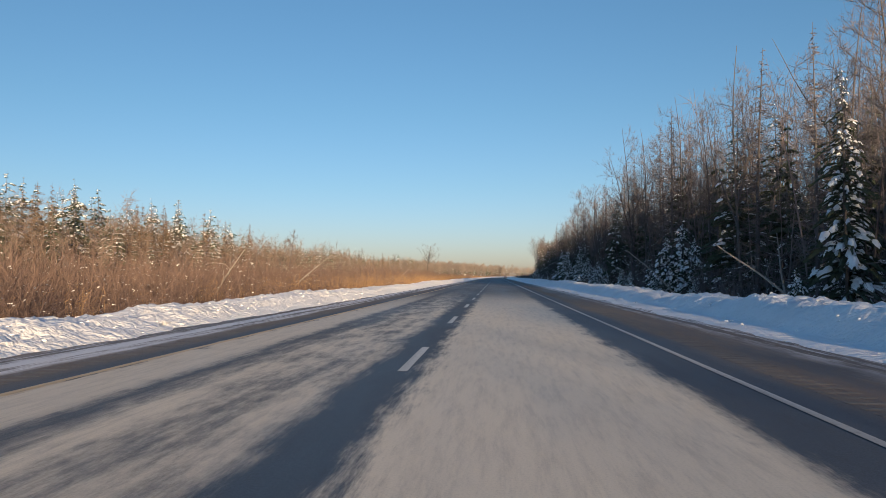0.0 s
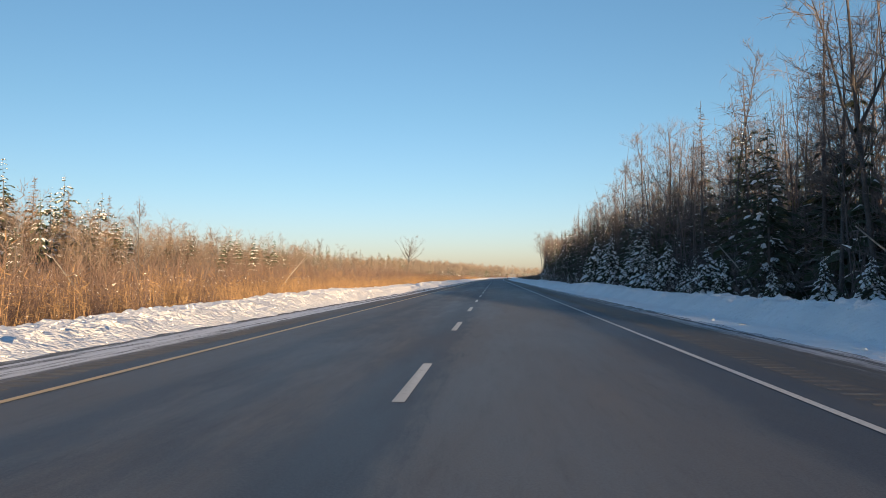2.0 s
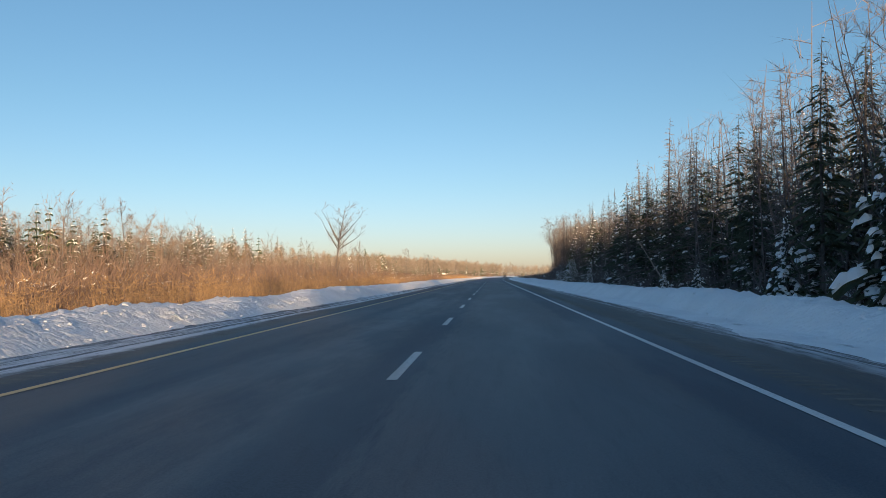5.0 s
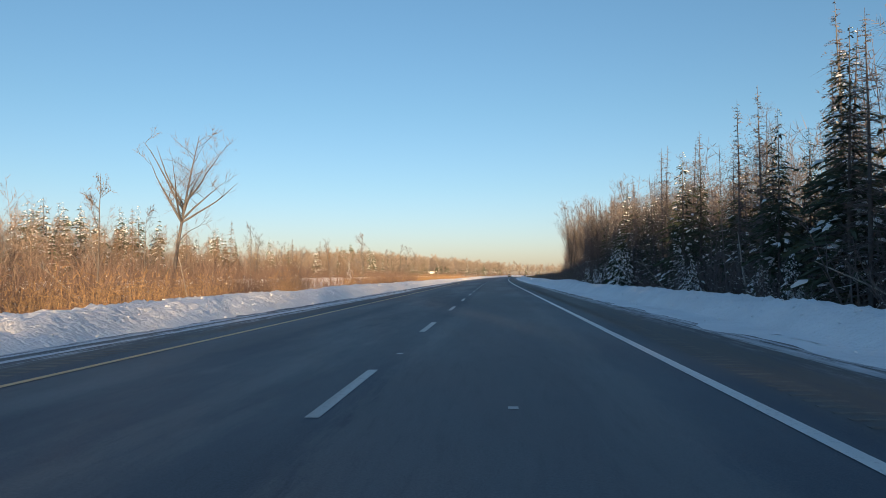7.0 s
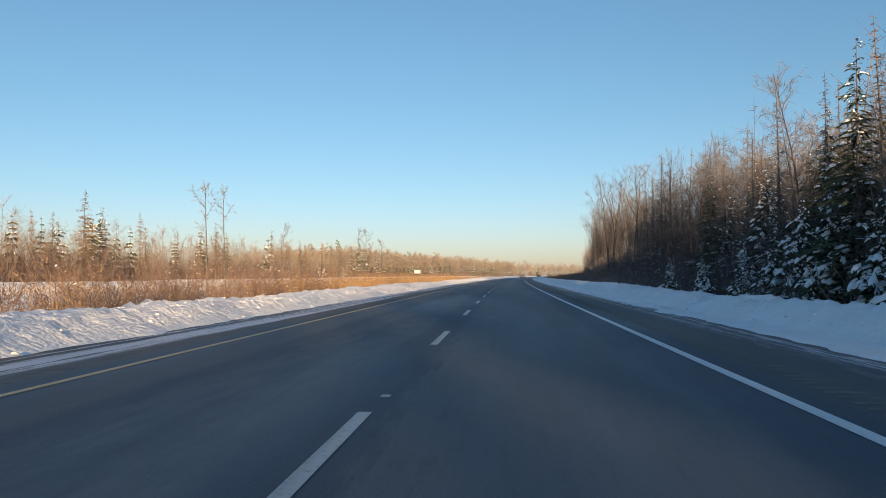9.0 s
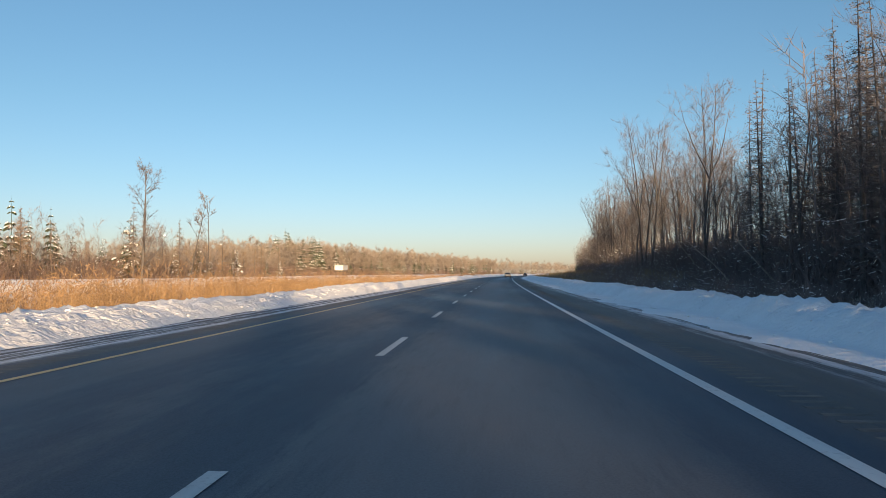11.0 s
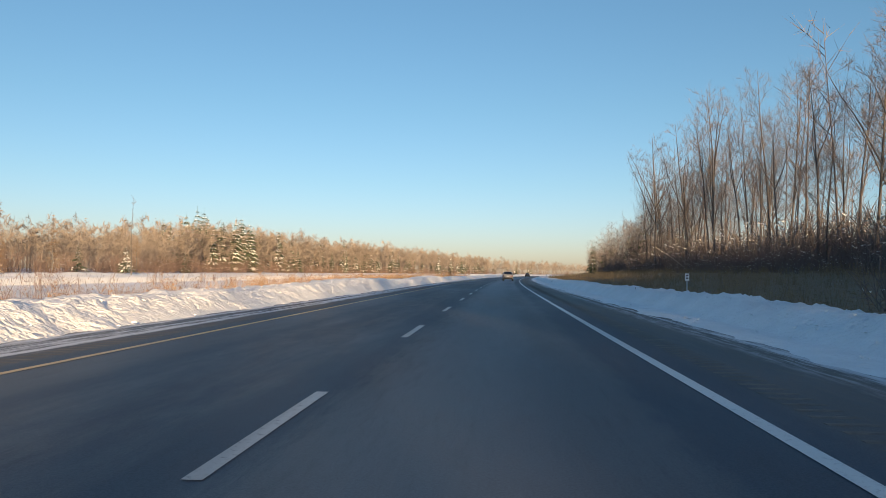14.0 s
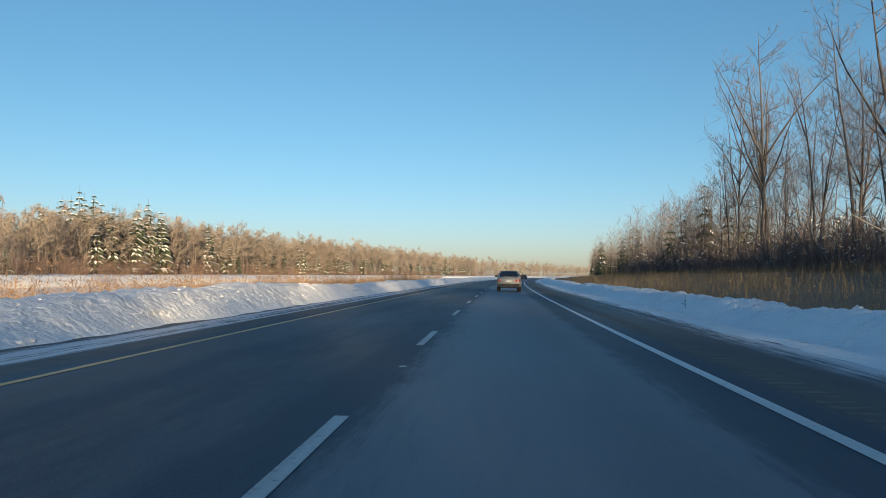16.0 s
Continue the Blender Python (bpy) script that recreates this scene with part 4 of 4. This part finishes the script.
    g.slivers(p, p + e[k] * np.array((0.45, 0.45, 0.15)), w * 1.7, rng, 1)
    return g


def bramble(seed, H, stems=13, w=0.021):
    """A twiggy leafless bush: arching stems, side shoots and fine tips, with flecks of snow."""
    rng = np.random.default_rng(seed)
    g = Geo()
    sb, st, bb, bt, fb, ft = [], [], [], [], [], []
    for k in range(stems):
        a, tilt = rng.uniform(0, 6.28), rng.uniform(0.05, 0.75)
        L = H * rng.uniform(0.55, 1.1)
        p = bend(rng, (rng.normal() * 0.3, rng.normal() * 0.3, -0.15), (math.cos(a) * tilt, math.sin(a) * tilt, 1), L, 3, 0.2)
        for i in range(3):
            sb.append(p[i])
            st.append(p[i + 1] + (p[i + 1] - p[i]) * 0.25)
        for j in range(8):
            q, d = along(p, rng.uniform(0.18, 1.0))
            e = d / np.linalg.norm(d) * 0.8 + rng.normal(size=3) * 0.6
            tip = q + e * L * rng.uniform(0.10, 0.26)
            bb.append(q)
            bt.append(tip)
            for _ in range(1):
                m = q + (tip - q) * rng.uniform(0.3, 0.9)
                fb.append(m)
                ft.append(m + (e + rng.normal(size=3) * 0.7) * L * rng.uniform(0.05, 0.13))
    g.slivers(sb, st, w * 1.5, rng)
    g.slivers(bb, bt, w, rng)
    g.slivers(fb, ft, w * 0.8, rng)
    c = np.array(bb)[rng.integers(0, len(bb), 7)]
    g.slivers(c, c + rng.normal(size=(7, 3)) * np.array((0.09, 0.09, 0.03)), 0.05, rng, 1)
    return g


BUSH = [shrub(300 + k, 3.0).arrays() for k in range(3)] + [thicket(310 + k, 3.0, flecks=9).arrays() for k in range(5)]
DRY_BUSH = BUSH[:3] + [thicket(320 + k, 3.0, 18, 0.034, 1 + k % 2).arrays() for k in range(5)] + [bramble(330 + k, 3.0).arrays() for k in range(5)]
places = []
for _ in range(2500):
    y = 12 + 640 * rng.random() ** 1.25
    dens = np.interp(y, [0, 60, 130, 200, 295, 335, 350, 460, 480, 640], [1, 1, 0.9, 1, 0.9, 0.3, 0.55, 0.5, 0.2, 0.2])
    if rng.random() > dens:
        continue
    u = -13 - 25 * rng.random()
    s = np.interp(y, [0, 60, 100, 640], [1.3, 1.15, 0.9, 0.75]) * rng.uniform(0.5, 1.05) * np.interp(u, [-38, -20, -13], [1, 1, 0.6])
    places.append((u + float(road_x(y)), y, float(ground_z(u, y)), s, 8 + rng.integers(5) if y < 120 and u > -19 else 3 + rng.integers(5)))
for _ in range(760):
    y = 14 + 85 * rng.random() ** 0.9
    u = -10.2 - 19 * rng.random() ** 1.3
    places.append((u + float(road_x(y)), y, float(ground_z(u, y)), rng.uniform(0.75, 1.4) * np.interp(u, [-15, -10.8], [1, 0.6]) * np.interp(y, [0, 60, 95], [1, 0.9, 0.7]), 8 + rng.integers(5)))
for _ in range(600):
    y = rng.uniform(40, 500)
    u = rng.uniform(-75, -56)
    places.append((u + float(road_x(y)), y, float(ground_z(u, y)), rng.uniform(1.2, 2.5) * float(np.interp(y, [400, 500], [1, 0.6])), 3 + rng.integers(5)))
for _ in range(700):
    y = rng.uniform(60, 1000) if rng.random() < 0.55 else rng.uniform(460, 720)
    x = woods_edge(y) + rng.uniform(-6, 12)
    places.append((x, y, float(ground_z(x - float(road_x(y)), y)), rng.uniform(0.7, 1.9), 3 + rng.integers(5)))
for _ in range(950):
    y = rng.uniform(85, 300)
    u = rng.uniform(-28, -14.5)
    places.append((u, y, float(ground_z(u, y)), rng.uniform(0.75, 1.3), 3 + rng.integers(5)))
for _ in range(120):
    y = rng.uniform(306, 350)
    u = -10.8 - 6.0 * rng.random() ** 1.4
    places.append((u + float(road_x(y)), y, float(ground_z(u, y)), rng.uniform(0.5, 0.95), 8 + rng.integers(5)))
for _ in range(420):
    y = 690 + 1300 * rng.random() ** 1.3
    x = woods_edge(y) + rng.uniform(-8, 5)
    places.append((x, y, float(ground_z(x - float(road_x(y)), y)), rng.uniform(1.2, 2.4), 3 + rng.integers(5)))
stuff("median_brush", DRY_BUSH, places, [M_BRUSH, M_BOUGH_SNOW], "red-brown leafless brush in the median", "brush")
places = []
for _ in range(2400):
    y = rng.uniform(-20, 720)
    u = forest_front(y) + rng.uniform(-2.2, 16)
    places.append((u + float(road_x(y)), y, float(ground_z(u, y)), rng.uniform(0.6, 1.9 if y < 385 else 2.4) * (1 if u > forest_front(y) else 0.6), 3 + rng.integers(5)))
for _ in range(650):
    y = rng.uniform(385, 560)
    u = rng.uniform(12.5, forest_front(y))
    if y > 480 and u < forest_front(y) - 5:
        continue
    places.append((u + float(road_x(y)), y, float(ground_z(u, y)), rng.uniform(0.3, 0.75), 3 + rng.integers(5)))
stuff("forest_undergrowth", BUSH, places, [M_TWIG, M_BOUGH_SNOW], "dark leafless undergrowth along the forest edge", "brush")

REED = [reed_clump(400 + k, 2.0, 19).arrays() for k in range(5)]
places = []
for _ in range(3400):
    y = rng.uniform(8, 640)
    u = -9.6 - abs(rng.normal()) * 5.0
    dens = np.interp(y, [0, 28, 46, 245, 262, 300, 345, 365, 440, 455, 508, 520], [0.08, 0.15, 1, 1, 0.35, 0.2, 0.3, 1, 1, 0.3, 0.3, 1])
    if rng.random() > dens:
        continue
    s = rng.uniform(0.6, 1.1) * np.interp(y, [0, 45, 75, 350, 370, 450, 470, 640], [0.8, 0.9, 1, 1, 0.98, 0.98, 0.8, 0.95])
    places.append((u + float(road_x(y)), y, float(ground_z(u, y)), s, rng.integers(5)))
for _ in range(1250):
    y = rng.uniform(358, 452) if rng.random() < 0.7 else rng.uniform(515, 640)
    u = rng.uniform(-27, -9.8)
    places.append((u + float(road_x(y)), y, float(ground_z(u, y)), rng.uniform(0.65, 1.0), rng.integers(5)))
stuff("reed_bed", REED, places, [M_REED, M_PLUME], "tall dry golden reeds behind the snow bank", "reeds")
TUFT = [reed_clump(450 + k, 0.6, 16, False, 0.7).arrays() for k in range(4)]
places = []
for _ in range(2300):
    y = rng.uniform(10, 660) if rng.random() < 0.5 else rng.uniform(400, 700)
    u = rng.uniform(10.2, forest_front(y) + 1.0)
    places.append((u + float(road_x(y)), y, float(ground_z(u, y)), rng.uniform(0.6, 1.3) * float(np.interp(y, [380, 470], [1, 1.7])), rng.integers(4)))
stuff("verge_grass", TUFT, places, [M_GRASS], "dead tan grass on the ditch slope", "grass")


# leaning dead poles at the forest edge
def dead_pole(seed, L):
    rng = np.random.default_rng(seed)
    g = Geo()
    p = bend(rng, (0, 0, -0.2), (0.75, rng.normal() * 0.2, 0.8), L, 6, 0.06)
    g.tube(p, np.linspace(0.085, 0.03, 7), 6)
    for k in range(7):
        q, d = along(p, rng.uniform(0.3, 0.95))
        e = bend(rng, q, d / np.linalg.norm(d) + rng.normal(size=3) * 0.6, L * rng.uniform(0.08, 0.2), 2, 0.2)
        g.tube(e, np.array((0.022, 0.015, 0.006)), 3)
    return tagged(new("dead_tree", geo_mesh("dead_tree", g, M_PALE)), "pale dead tree leaning at the forest edge", "tree", "leaning dead trees")


poles = [dead_pole(500 + k, 6.5) for k in range(3)]
for n, y in enumerate((42, 48, 57, 71, 96, 104, 118, 150, 243, 262, 280, 301, 318, 392, 421, 433, 447, 452, 566)):
    u = forest_front(y) - rng.uniform(-2.0, 1.2)
    m = pose(u + float(road_x(y)), y, float(ground_z(u, y)), 0, 0, rng.uniform(60, 300)) @ Matrix.Diagonal((1, 1, rng.uniform(0.6, 1.3), 1))
    ob = poles[n] if n < 3 else copy_thing(poles[n % 3], m)
    ob.matrix_basis = m
for y, u, k in ((38, -14.5, 0), (47, -13.5, 1), (66, -15, 2), (92, -14, 0), (118, -16, 1), (262, -17, 2), (268, -15.5, 0)):
    m = pose(u, y, float(ground_z(u, y)), 0, 0, rng.uniform(0, 360)) @ Matrix.Diagonal((0.8, 0.8, rng.uniform(0.5, 0.8), 1))
    tagged(copy_thing(poles[k], m), "pale broken trunk leaning in the median brush", "tree", "leaning dead trees")

# ---- road markings and small pieces ----
dash = mesh_of("lane_dash", *sheet(np.array([-0.10, 0.022]), np.array([0.0, 3.0]), lambda a, b: 0.006 + 0 * a, False), [M_WHITE])
k = -3
while 8.83 + 9 * k < 1100:
    y = 8.83 + 9 * k
    ob = new("lane_dash", dash)
    ob.location = (float(road_x(y + 1.5)), y, 0)
    ob.rotation_euler[2] = -road_turn(y + 1.5)
    ob.parent = road
    k += 1


spot = mesh_of("paint_spot", *sheet(np.array([-0.045, 0.045]), np.array([0.0, 0.12]), lambda a, b: 0.007 + 0 * a, False), [M_WHITE])
for x, y in ((0.09, 139.0), (0.53, 141.7), (1.41, 221.6), (0.05, 238.6), (1.6, 234.3), (0.0, 300.6), (0.1, 528.0)):
    ob = new("paint_spot", spot)
    ob.location = (x + float(road_x(y)), y, 0)
    ob.rotation_euler[2] = -road_turn(y)
    ob.parent = road


def rumble(name, u, label):
    """Milled rumble strip: a row of shallow cross bars."""
    g = Geo()
    for y in np.arange(0, 640, 0.30):
        x = u + float(road_x(y))
        a, b = 0.20, 0.06
        v = [(x - a, y - b, 0.002), (x + a, y - b, 0.002), (x + a, y + b, 0.002), (x - a, y + b, 0.002), (x - a, y, 0.0045), (x + a, y, 0.0045)]
        g.add(v, [(0, 1, 5), (0, 5, 4), (4, 5, 2), (4, 2, 3), (1, 2, 5), (0, 4, 3)])
    ob = tagged(new(name, geo_mesh(name, g, M_GROOVE, smooth=False)), label, "rumble strip", "", "stuff")
    return ob


rumble("rumble_strip", 4.45, "milled rumble strip in the sanded right shoulder")
rumble("rumble_strip", -4.35, "milled rumble strip in the left shoulder")


def chunks():
    """Broken lumps of ploughed snow lying on the banks and at their feet."""
    rng = np.random.default_rng(11)
    bm = bmesh.new()
    bmesh.ops.create_icosphere(bm, subdivisions=1, radius=1.0)
    bm.verts.ensure_lookup_table()
    v = np.array([q.co[:] for q in bm.verts])
    f = np.array([[q.index for q in face.verts] for face in bm.faces])
    bm.free()
    protos = []
    for k in range(6):
        w = v * rng.uniform(0.55, 1.25, (len(v), 1)) * np.array((1.0, rng.uniform(0.7, 1.5), 0.7))
        protos.append((w, f, np.zeros(len(f), int)))
    out = []
    for _ in range(6500):
        y = rng.uniform(4, 600)
        left = rng.random() < 0.55
        s = rng.random()
        r = 0.02 + 0.034 * rng.random() ** 2
        if s < 0.12:
            u, z = (-rng.uniform(5.6, 6.3) if left else rng.uniform(6.4, 7.2)), 0.05
        else:
            u, z = (-rng.uniform(6.2, 8.2) if left else rng.uniform(7.4, 9.2)), None
        x = u + float(road_x(y))
        if z is None:
            hit, place, _, _, _, _ = scene.ray_cast(deps, (x, y, 4.0), (0, 0, -1))
            z = place.z if hit else 0.3
        out.append((x, y, z + r * 0.25, r, rng.integers(6)))
    w, f, m = scatter(protos, out, rng)
    return tagged(new("snow_chunks", mesh_of("snow_chunks", w, f, [M_SNOW], m, False)), "broken lumps of ploughed snow on the banks", "snow lumps", "", "stuff")


deps = bpy.context.evaluated_depsgraph_get()
chunks()

# ---- marker posts along the right bank ----
M_POST = plain("galvanised_steel", (0.30, 0.31, 0.32), (0.45, 0.46, 0.47), 6.0, 0.5, 0.6)
M_PLATE = plain("white_plate", (0.66, 0.67, 0.68), (0.80, 0.80, 0.80), 8.0, 0.5)
M_BAR = plain("dark_lettering", (0.03, 0.03, 0.03), (0.05, 0.05, 0.05), 8.0, 0.6)


def box(g, x0, x1, y0, y1, z0, z1, mat=0, inset=0.0):
    """A block whose top may be drawn in."""
    i = inset
    v = [(x0, y0, z0), (x1, y0, z0), (x1, y1, z0), (x0, y1, z0), (x0 + i, y0 + i, z1), (x1 - i, y0 + i, z1), (x1 - i, y1 - i, z1), (x0 + i, y1 - i, z1)]
    g.add(v, [(0, 2, 1), (0, 3, 2), (4, 5, 6), (4, 6, 7), (0, 1, 5), (0, 5, 4), (1, 2, 6), (1, 6, 5), (2, 3, 7), (2, 7, 6), (3, 0, 4), (3, 4, 7)], mat)


def block(name, dims, mat, parent, label="", inset=0.0):
    g = Geo()
    box(g, *dims, 0, inset)
    return part(name, geo_mesh(name, g, mat, smooth=False), parent, label)


def marker():
    root = tagged(new("marker_post"), "white plate on a thin steel post behind the snow bank", "marker post", "distance markers")
    g = Geo()
    box(g, -0.03, 0.03, -0.006, 0.006, -0.9, 1.26)
    box(g, -0.03, -0.022, -0.03, 0.0, -0.9, 1.26)
    box(g, 0.022, 0.03, -0.03, 0.0, -0.9, 1.26)
    part("post", geo_mesh("post", g, M_POST, smooth=False), root)
    plate = block("plate", (-0.09, 0.09, -0.040, -0.032, 0.95, 1.27), M_PLATE, root, "small white plate")
    block("bar", (-0.05, 0.05, -0.044, -0.0405, 1.15, 1.21), M_BAR, plate)
    block("bar", (-0.05, 0.05, -0.044, -0.0405, 1.03, 1.09), M_BAR, plate)
    return root


post = marker()
for n, y in enumerate((78, 287, 487.4, 690)):
    m = pose(9.85 + float(road_x(y)), y, 0.0, 0, 0, 0)
    if n == 0:
        post.matrix_basis = m
    else:
        copy_thing(post, m)

# ---- raised white box among the reeds ----
M_PANEL = plain("white_sheet_metal", (0.52, 0.51, 0.48), (0.62, 0.61, 0.58), 1.5, 0.45)
M_FRAME = plain("dark_steel", (0.03, 0.03, 0.03), (0.07, 0.065, 0.06), 5.0, 0.6, 0.4)
hut = tagged(new("utility_box"), "raised white sheet-metal box on dark legs among reeds", "utility box")
hut.matrix_basis = pose(-20.8 + float(road_x(461.5)), 461.5, float(ground_z(-20.8, 461.5)), 0, 0, -math.degrees(road_turn(461.5)))
base = -float(ground_z(-20.8, 461.5))
block("cabinet", (-0.6, 0.6, -1.5, 1.5, base + 1.68, base + 2.31), M_PANEL, hut, "white sheet metal")
block("lid", (-0.65, 0.65, -1.55, 1.55, base + 2.312, base + 2.36), M_PANEL, hut, "", 0.02)
for a in (-0.52, 0.52):
    for c in (-1.4, 1.4):
        block("leg", (a - 0.05, a + 0.05, c - 0.05, c + 0.05, -0.2, base + 1.678), M_FRAME, hut, "dark steel leg")

# ---- vehicles ----
M_SILVER = plain("silver_car_paint", (0.24, 0.245, 0.24), (0.34, 0.335, 0.32), 0.8, 0.55, 0.2, spec=0.5)
M_DARKCAR = plain("dark_car_paint", (0.035, 0.037, 0.042), (0.06, 0.06, 0.065), 0.8, 0.35, 0.2, spec=0.5)
M_GLASS = plain("tinted_glass", (0.012, 0.014, 0.016), (0.02, 0.022, 0.025), 1.0, 0.06, 0.0, spec=0.6)
M_PLASTIC = plain("black_plastic", (0.02, 0.02, 0.02), (0.045, 0.042, 0.04), 6.0, 0.7)
M_RUBBER = plain("tyre_rubber", (0.018, 0.018, 0.018), (0.06, 0.056, 0.05), 5.0, 0.85)
M_LIGHT = plain("red_tail_lens", (0.30, 0.012, 0.010), (0.42, 0.02, 0.015), 8.0, 0.2, spec=0.5)
M_HEAD = plain("clear_head_lens", (0.55, 0.56, 0.58), (0.7, 0.7, 0.7), 8.0, 0.15, spec=0.5)


def loft(stations, mat, name, parent, label="", caps=True):
    """A closed skin over mirrored half sections: (y, [(x, z), ...])."""
    g = Geo()
    rings = []
    for y, half in stations:
        rings.append([(x, y, z) for x, z in half] + [(-x, y, z) for x, z in reversed(half)])
    n = len(rings[0])
    f = []
    for i in range(len(rings) - 1):
        for j in range(n):
            q = (j + 1) % n
            f += [(i * n + j, (i + 1) * n + q, i * n + q), (i * n + j, (i + 1) * n + j, (i + 1) * n + q)]
    if caps:
        o = (len(rings) - 1) * n
        for j in range(1, n - 1):
            f += [(0, j, j + 1), (o, o + j + 1, o + j)]
    g.add(rings, f)
    me = geo_mesh(name, g, mat)
    ob = part(name, me, parent, label)
    return ob


def quad(name, pts, mat, parent, label=""):
    """A thin pane: its outline drawn out by 12 mm along its normal."""
    p = [Vector(q) for q in pts]
    nrm = (p[1] - p[0]).cross(p[3] - p[0]).normalized() * 0.012
    v = [tuple(q) for q in p] + [tuple(q + nrm) for q in p]
    g = Geo()
    g.add(v, [(4, 5, 6), (4, 6, 7), (0, 2, 1), (0, 3, 2), (0, 1, 5), (0, 5, 4), (1, 2, 6), (1, 6, 5), (2, 3, 7), (2, 7, 6), (3, 0, 4), (3, 4, 7)])
    return part(name, geo_mesh(name, g, mat, smooth=False), parent, label)


def car(paint, label):
    root = tagged(new("car"), label, "car", "cars on the road")

    def ring(w, z0, z1):
        return [(w * 0.80, z0), (w * 0.97, z0 + 0.12), (w, z0 + 0.30), (w * 0.985, z0 + (z1 - z0) * 0.66), (w * 0.93, z1 - 0.07), (w * 0.80, z1), (w * 0.4, z1 + 0.015)]
    loft([(0.0, ring(0.72, 0.40, 0.90)), (0.10, ring(0.86, 0.34, 0.98)), (0.45, ring(0.90, 0.30, 1.02)), (1.4, ring(0.91, 0.26, 1.00)), (3.2, ring(0.91, 0.26, 0.98)), (3.9, ring(0.89, 0.28, 0.90)), (4.4, ring(0.82, 0.32, 0.78)), (4.6, ring(0.66, 0.38, 0.66))], paint, "body", root)

    def top(w, z):
        return [(w, 0.97), (w * (1 - 0.10 * (z - 0.97)), 0.97 + (z - 0.97) * 0.5), (w - (z - 0.97) * 0.38, z - 0.05), (w - (z - 0.97) * 0.55, z), (0.2, z + 0.02)]
    loft([(0.25, top(0.80, 1.00)), (0.62, top(0.82, 1.22)), (1.05, top(0.82, 1.42)), (1.7, top(0.82, 1.47)), (2.4, top(0.82, 1.44)), (3.0, top(0.81, 1.20)), (3.4, top(0.80, 1.0))], paint, "roof", root)
    quad("rear_window", [(-0.66, 0.29, 1.075), (0.66, 0.29, 1.075), (0.55, 0.97, 1.44), (-0.55, 0.97, 1.44)], M_GLASS, root, "dark rear window")
    quad("windscreen", [(0.66, 3.36, 1.03), (-0.66, 3.36, 1.03), (-0.54, 2.5, 1.41), (0.54, 2.5, 1.41)], M_GLASS, root, "dark windscreen")
    for s in (-1, 1):
        a = [(s * 0.835, 0.85, 1.03), (s * 0.835, 3.05, 1.03), (s * 0.70, 2.45, 1.36), (s * 0.70, 1.1, 1.36)]
        quad("side_window", a if s > 0 else [a[1], a[0], a[3], a[2]], M_GLASS, root, "dark side window")
        lens = quad("tail_light", [(s * 0.60 - 0.17, 0.075, 0.72), (s * 0.60 + 0.17, 0.085, 0.72), (s * 0.60 + 0.17, 0.09, 0.88), (s * 0.60 - 0.17, 0.08, 0.88)], M_LIGHT, root, "red tail light")
        lens.location.y = -0.07
        quad("headlight", [(s * 0.55 + 0.16, 4.50, 0.56), (s * 0.55 - 0.16, 4.58, 0.56), (s * 0.55 - 0.16, 4.53, 0.68), (s * 0.55 + 0.16, 4.44, 0.68)], M_HEAD, root, "clear headlight")
        g = Geo()
        g.add([(s * 0.85, 2.85, 1.02), (s * 1.05, 2.80, 1.02), (s * 1.05, 2.80, 1.16), (s * 0.85, 2.85, 1.14), (s * 0.88, 2.95, 1.03), (s * 1.03, 2.92, 1.04), (s * 1.03, 2.92, 1.14), (s * 0.88, 2.95, 1.13)],
              [(0, 1, 2), (0, 2, 3), (4, 6, 5), (4, 7, 6), (0, 4, 5), (0, 5, 1), (1, 5, 6), (1, 6, 2), (2, 6, 7), (2, 7, 3), (3, 7, 4), (3, 4, 0)])
        part("wing_mirror", geo_mesh("wing_mirror", g, M_PLASTIC, smooth=False), root, "black wing mirror")
        for y in (0.85, 3.65):
            g = Geo()
            w = np.arange(20) * 2 * math.pi / 20
            rings = []
            for x, r in ((0.60, 0.24), (0.62, 0.315), (0.66, 0.33), (0.80, 0.33), (0.845, 0.31), (0.85, 0.22)):
                rings.append(np.stack([np.full(20, s * x), y + r * np.cos(w), 0.33 + r * np.sin(w)], -1))
            f = []
            for i in range(5):
                for j in range(20):
                    q = (j + 1) % 20
                    f += [(i * 20 + j, i * 20 + q, (i + 1) * 20 + q), (i * 20 + j, (i + 1) * 20 + q, (i + 1) * 20 + j)]
            g.add(np.concatenate(rings), f)
            wheel = part("wheel", geo_mesh("wheel", g, M_RUBBER), root, "dark tyre")
            g = Geo()
            g.add(np.concatenate([np.stack([np.full(20, s * 0.842), y + 0.225 * np.cos(w), 0.33 + 0.225 * np.sin(w)], -1), [(s * 0.80, y, 0.33)]]), [(j, (j + 1) % 20, 20) for j in range(20)])
            part("rim", geo_mesh("rim", g, M_POST), wheel, "metal rim")
    block("rear_bumper", (-0.74, 0.74, -0.05, 0.12, 0.33, 0.56), M_PLASTIC, root, "black lower bumper", 0.02)
    plate = block("number_plate", (-0.17, 0.17, -0.035, 0.02, 0.70, 0.84), M_PLATE, root, "number plate")
    block("bar", (-0.11, 0.11, -0.040, -0.0355, 0.74, 0.79), M_BAR, plate)
    return root


silver = car(M_SILVER, "dusty silver saloon car on the dark asphalt")
silver.matrix_basis = pose(1.88 + float(road_x(570.5)), 570.5, 0.01, 0, 0, -math.degrees(road_turn(570.5)))
dark = car(M_DARKCAR, "small dark saloon car on the highway")
dark.matrix_basis = pose(1.9 + float(road_x(735)), 735, 0.01, 0, 0, -math.degrees(road_turn(735)))
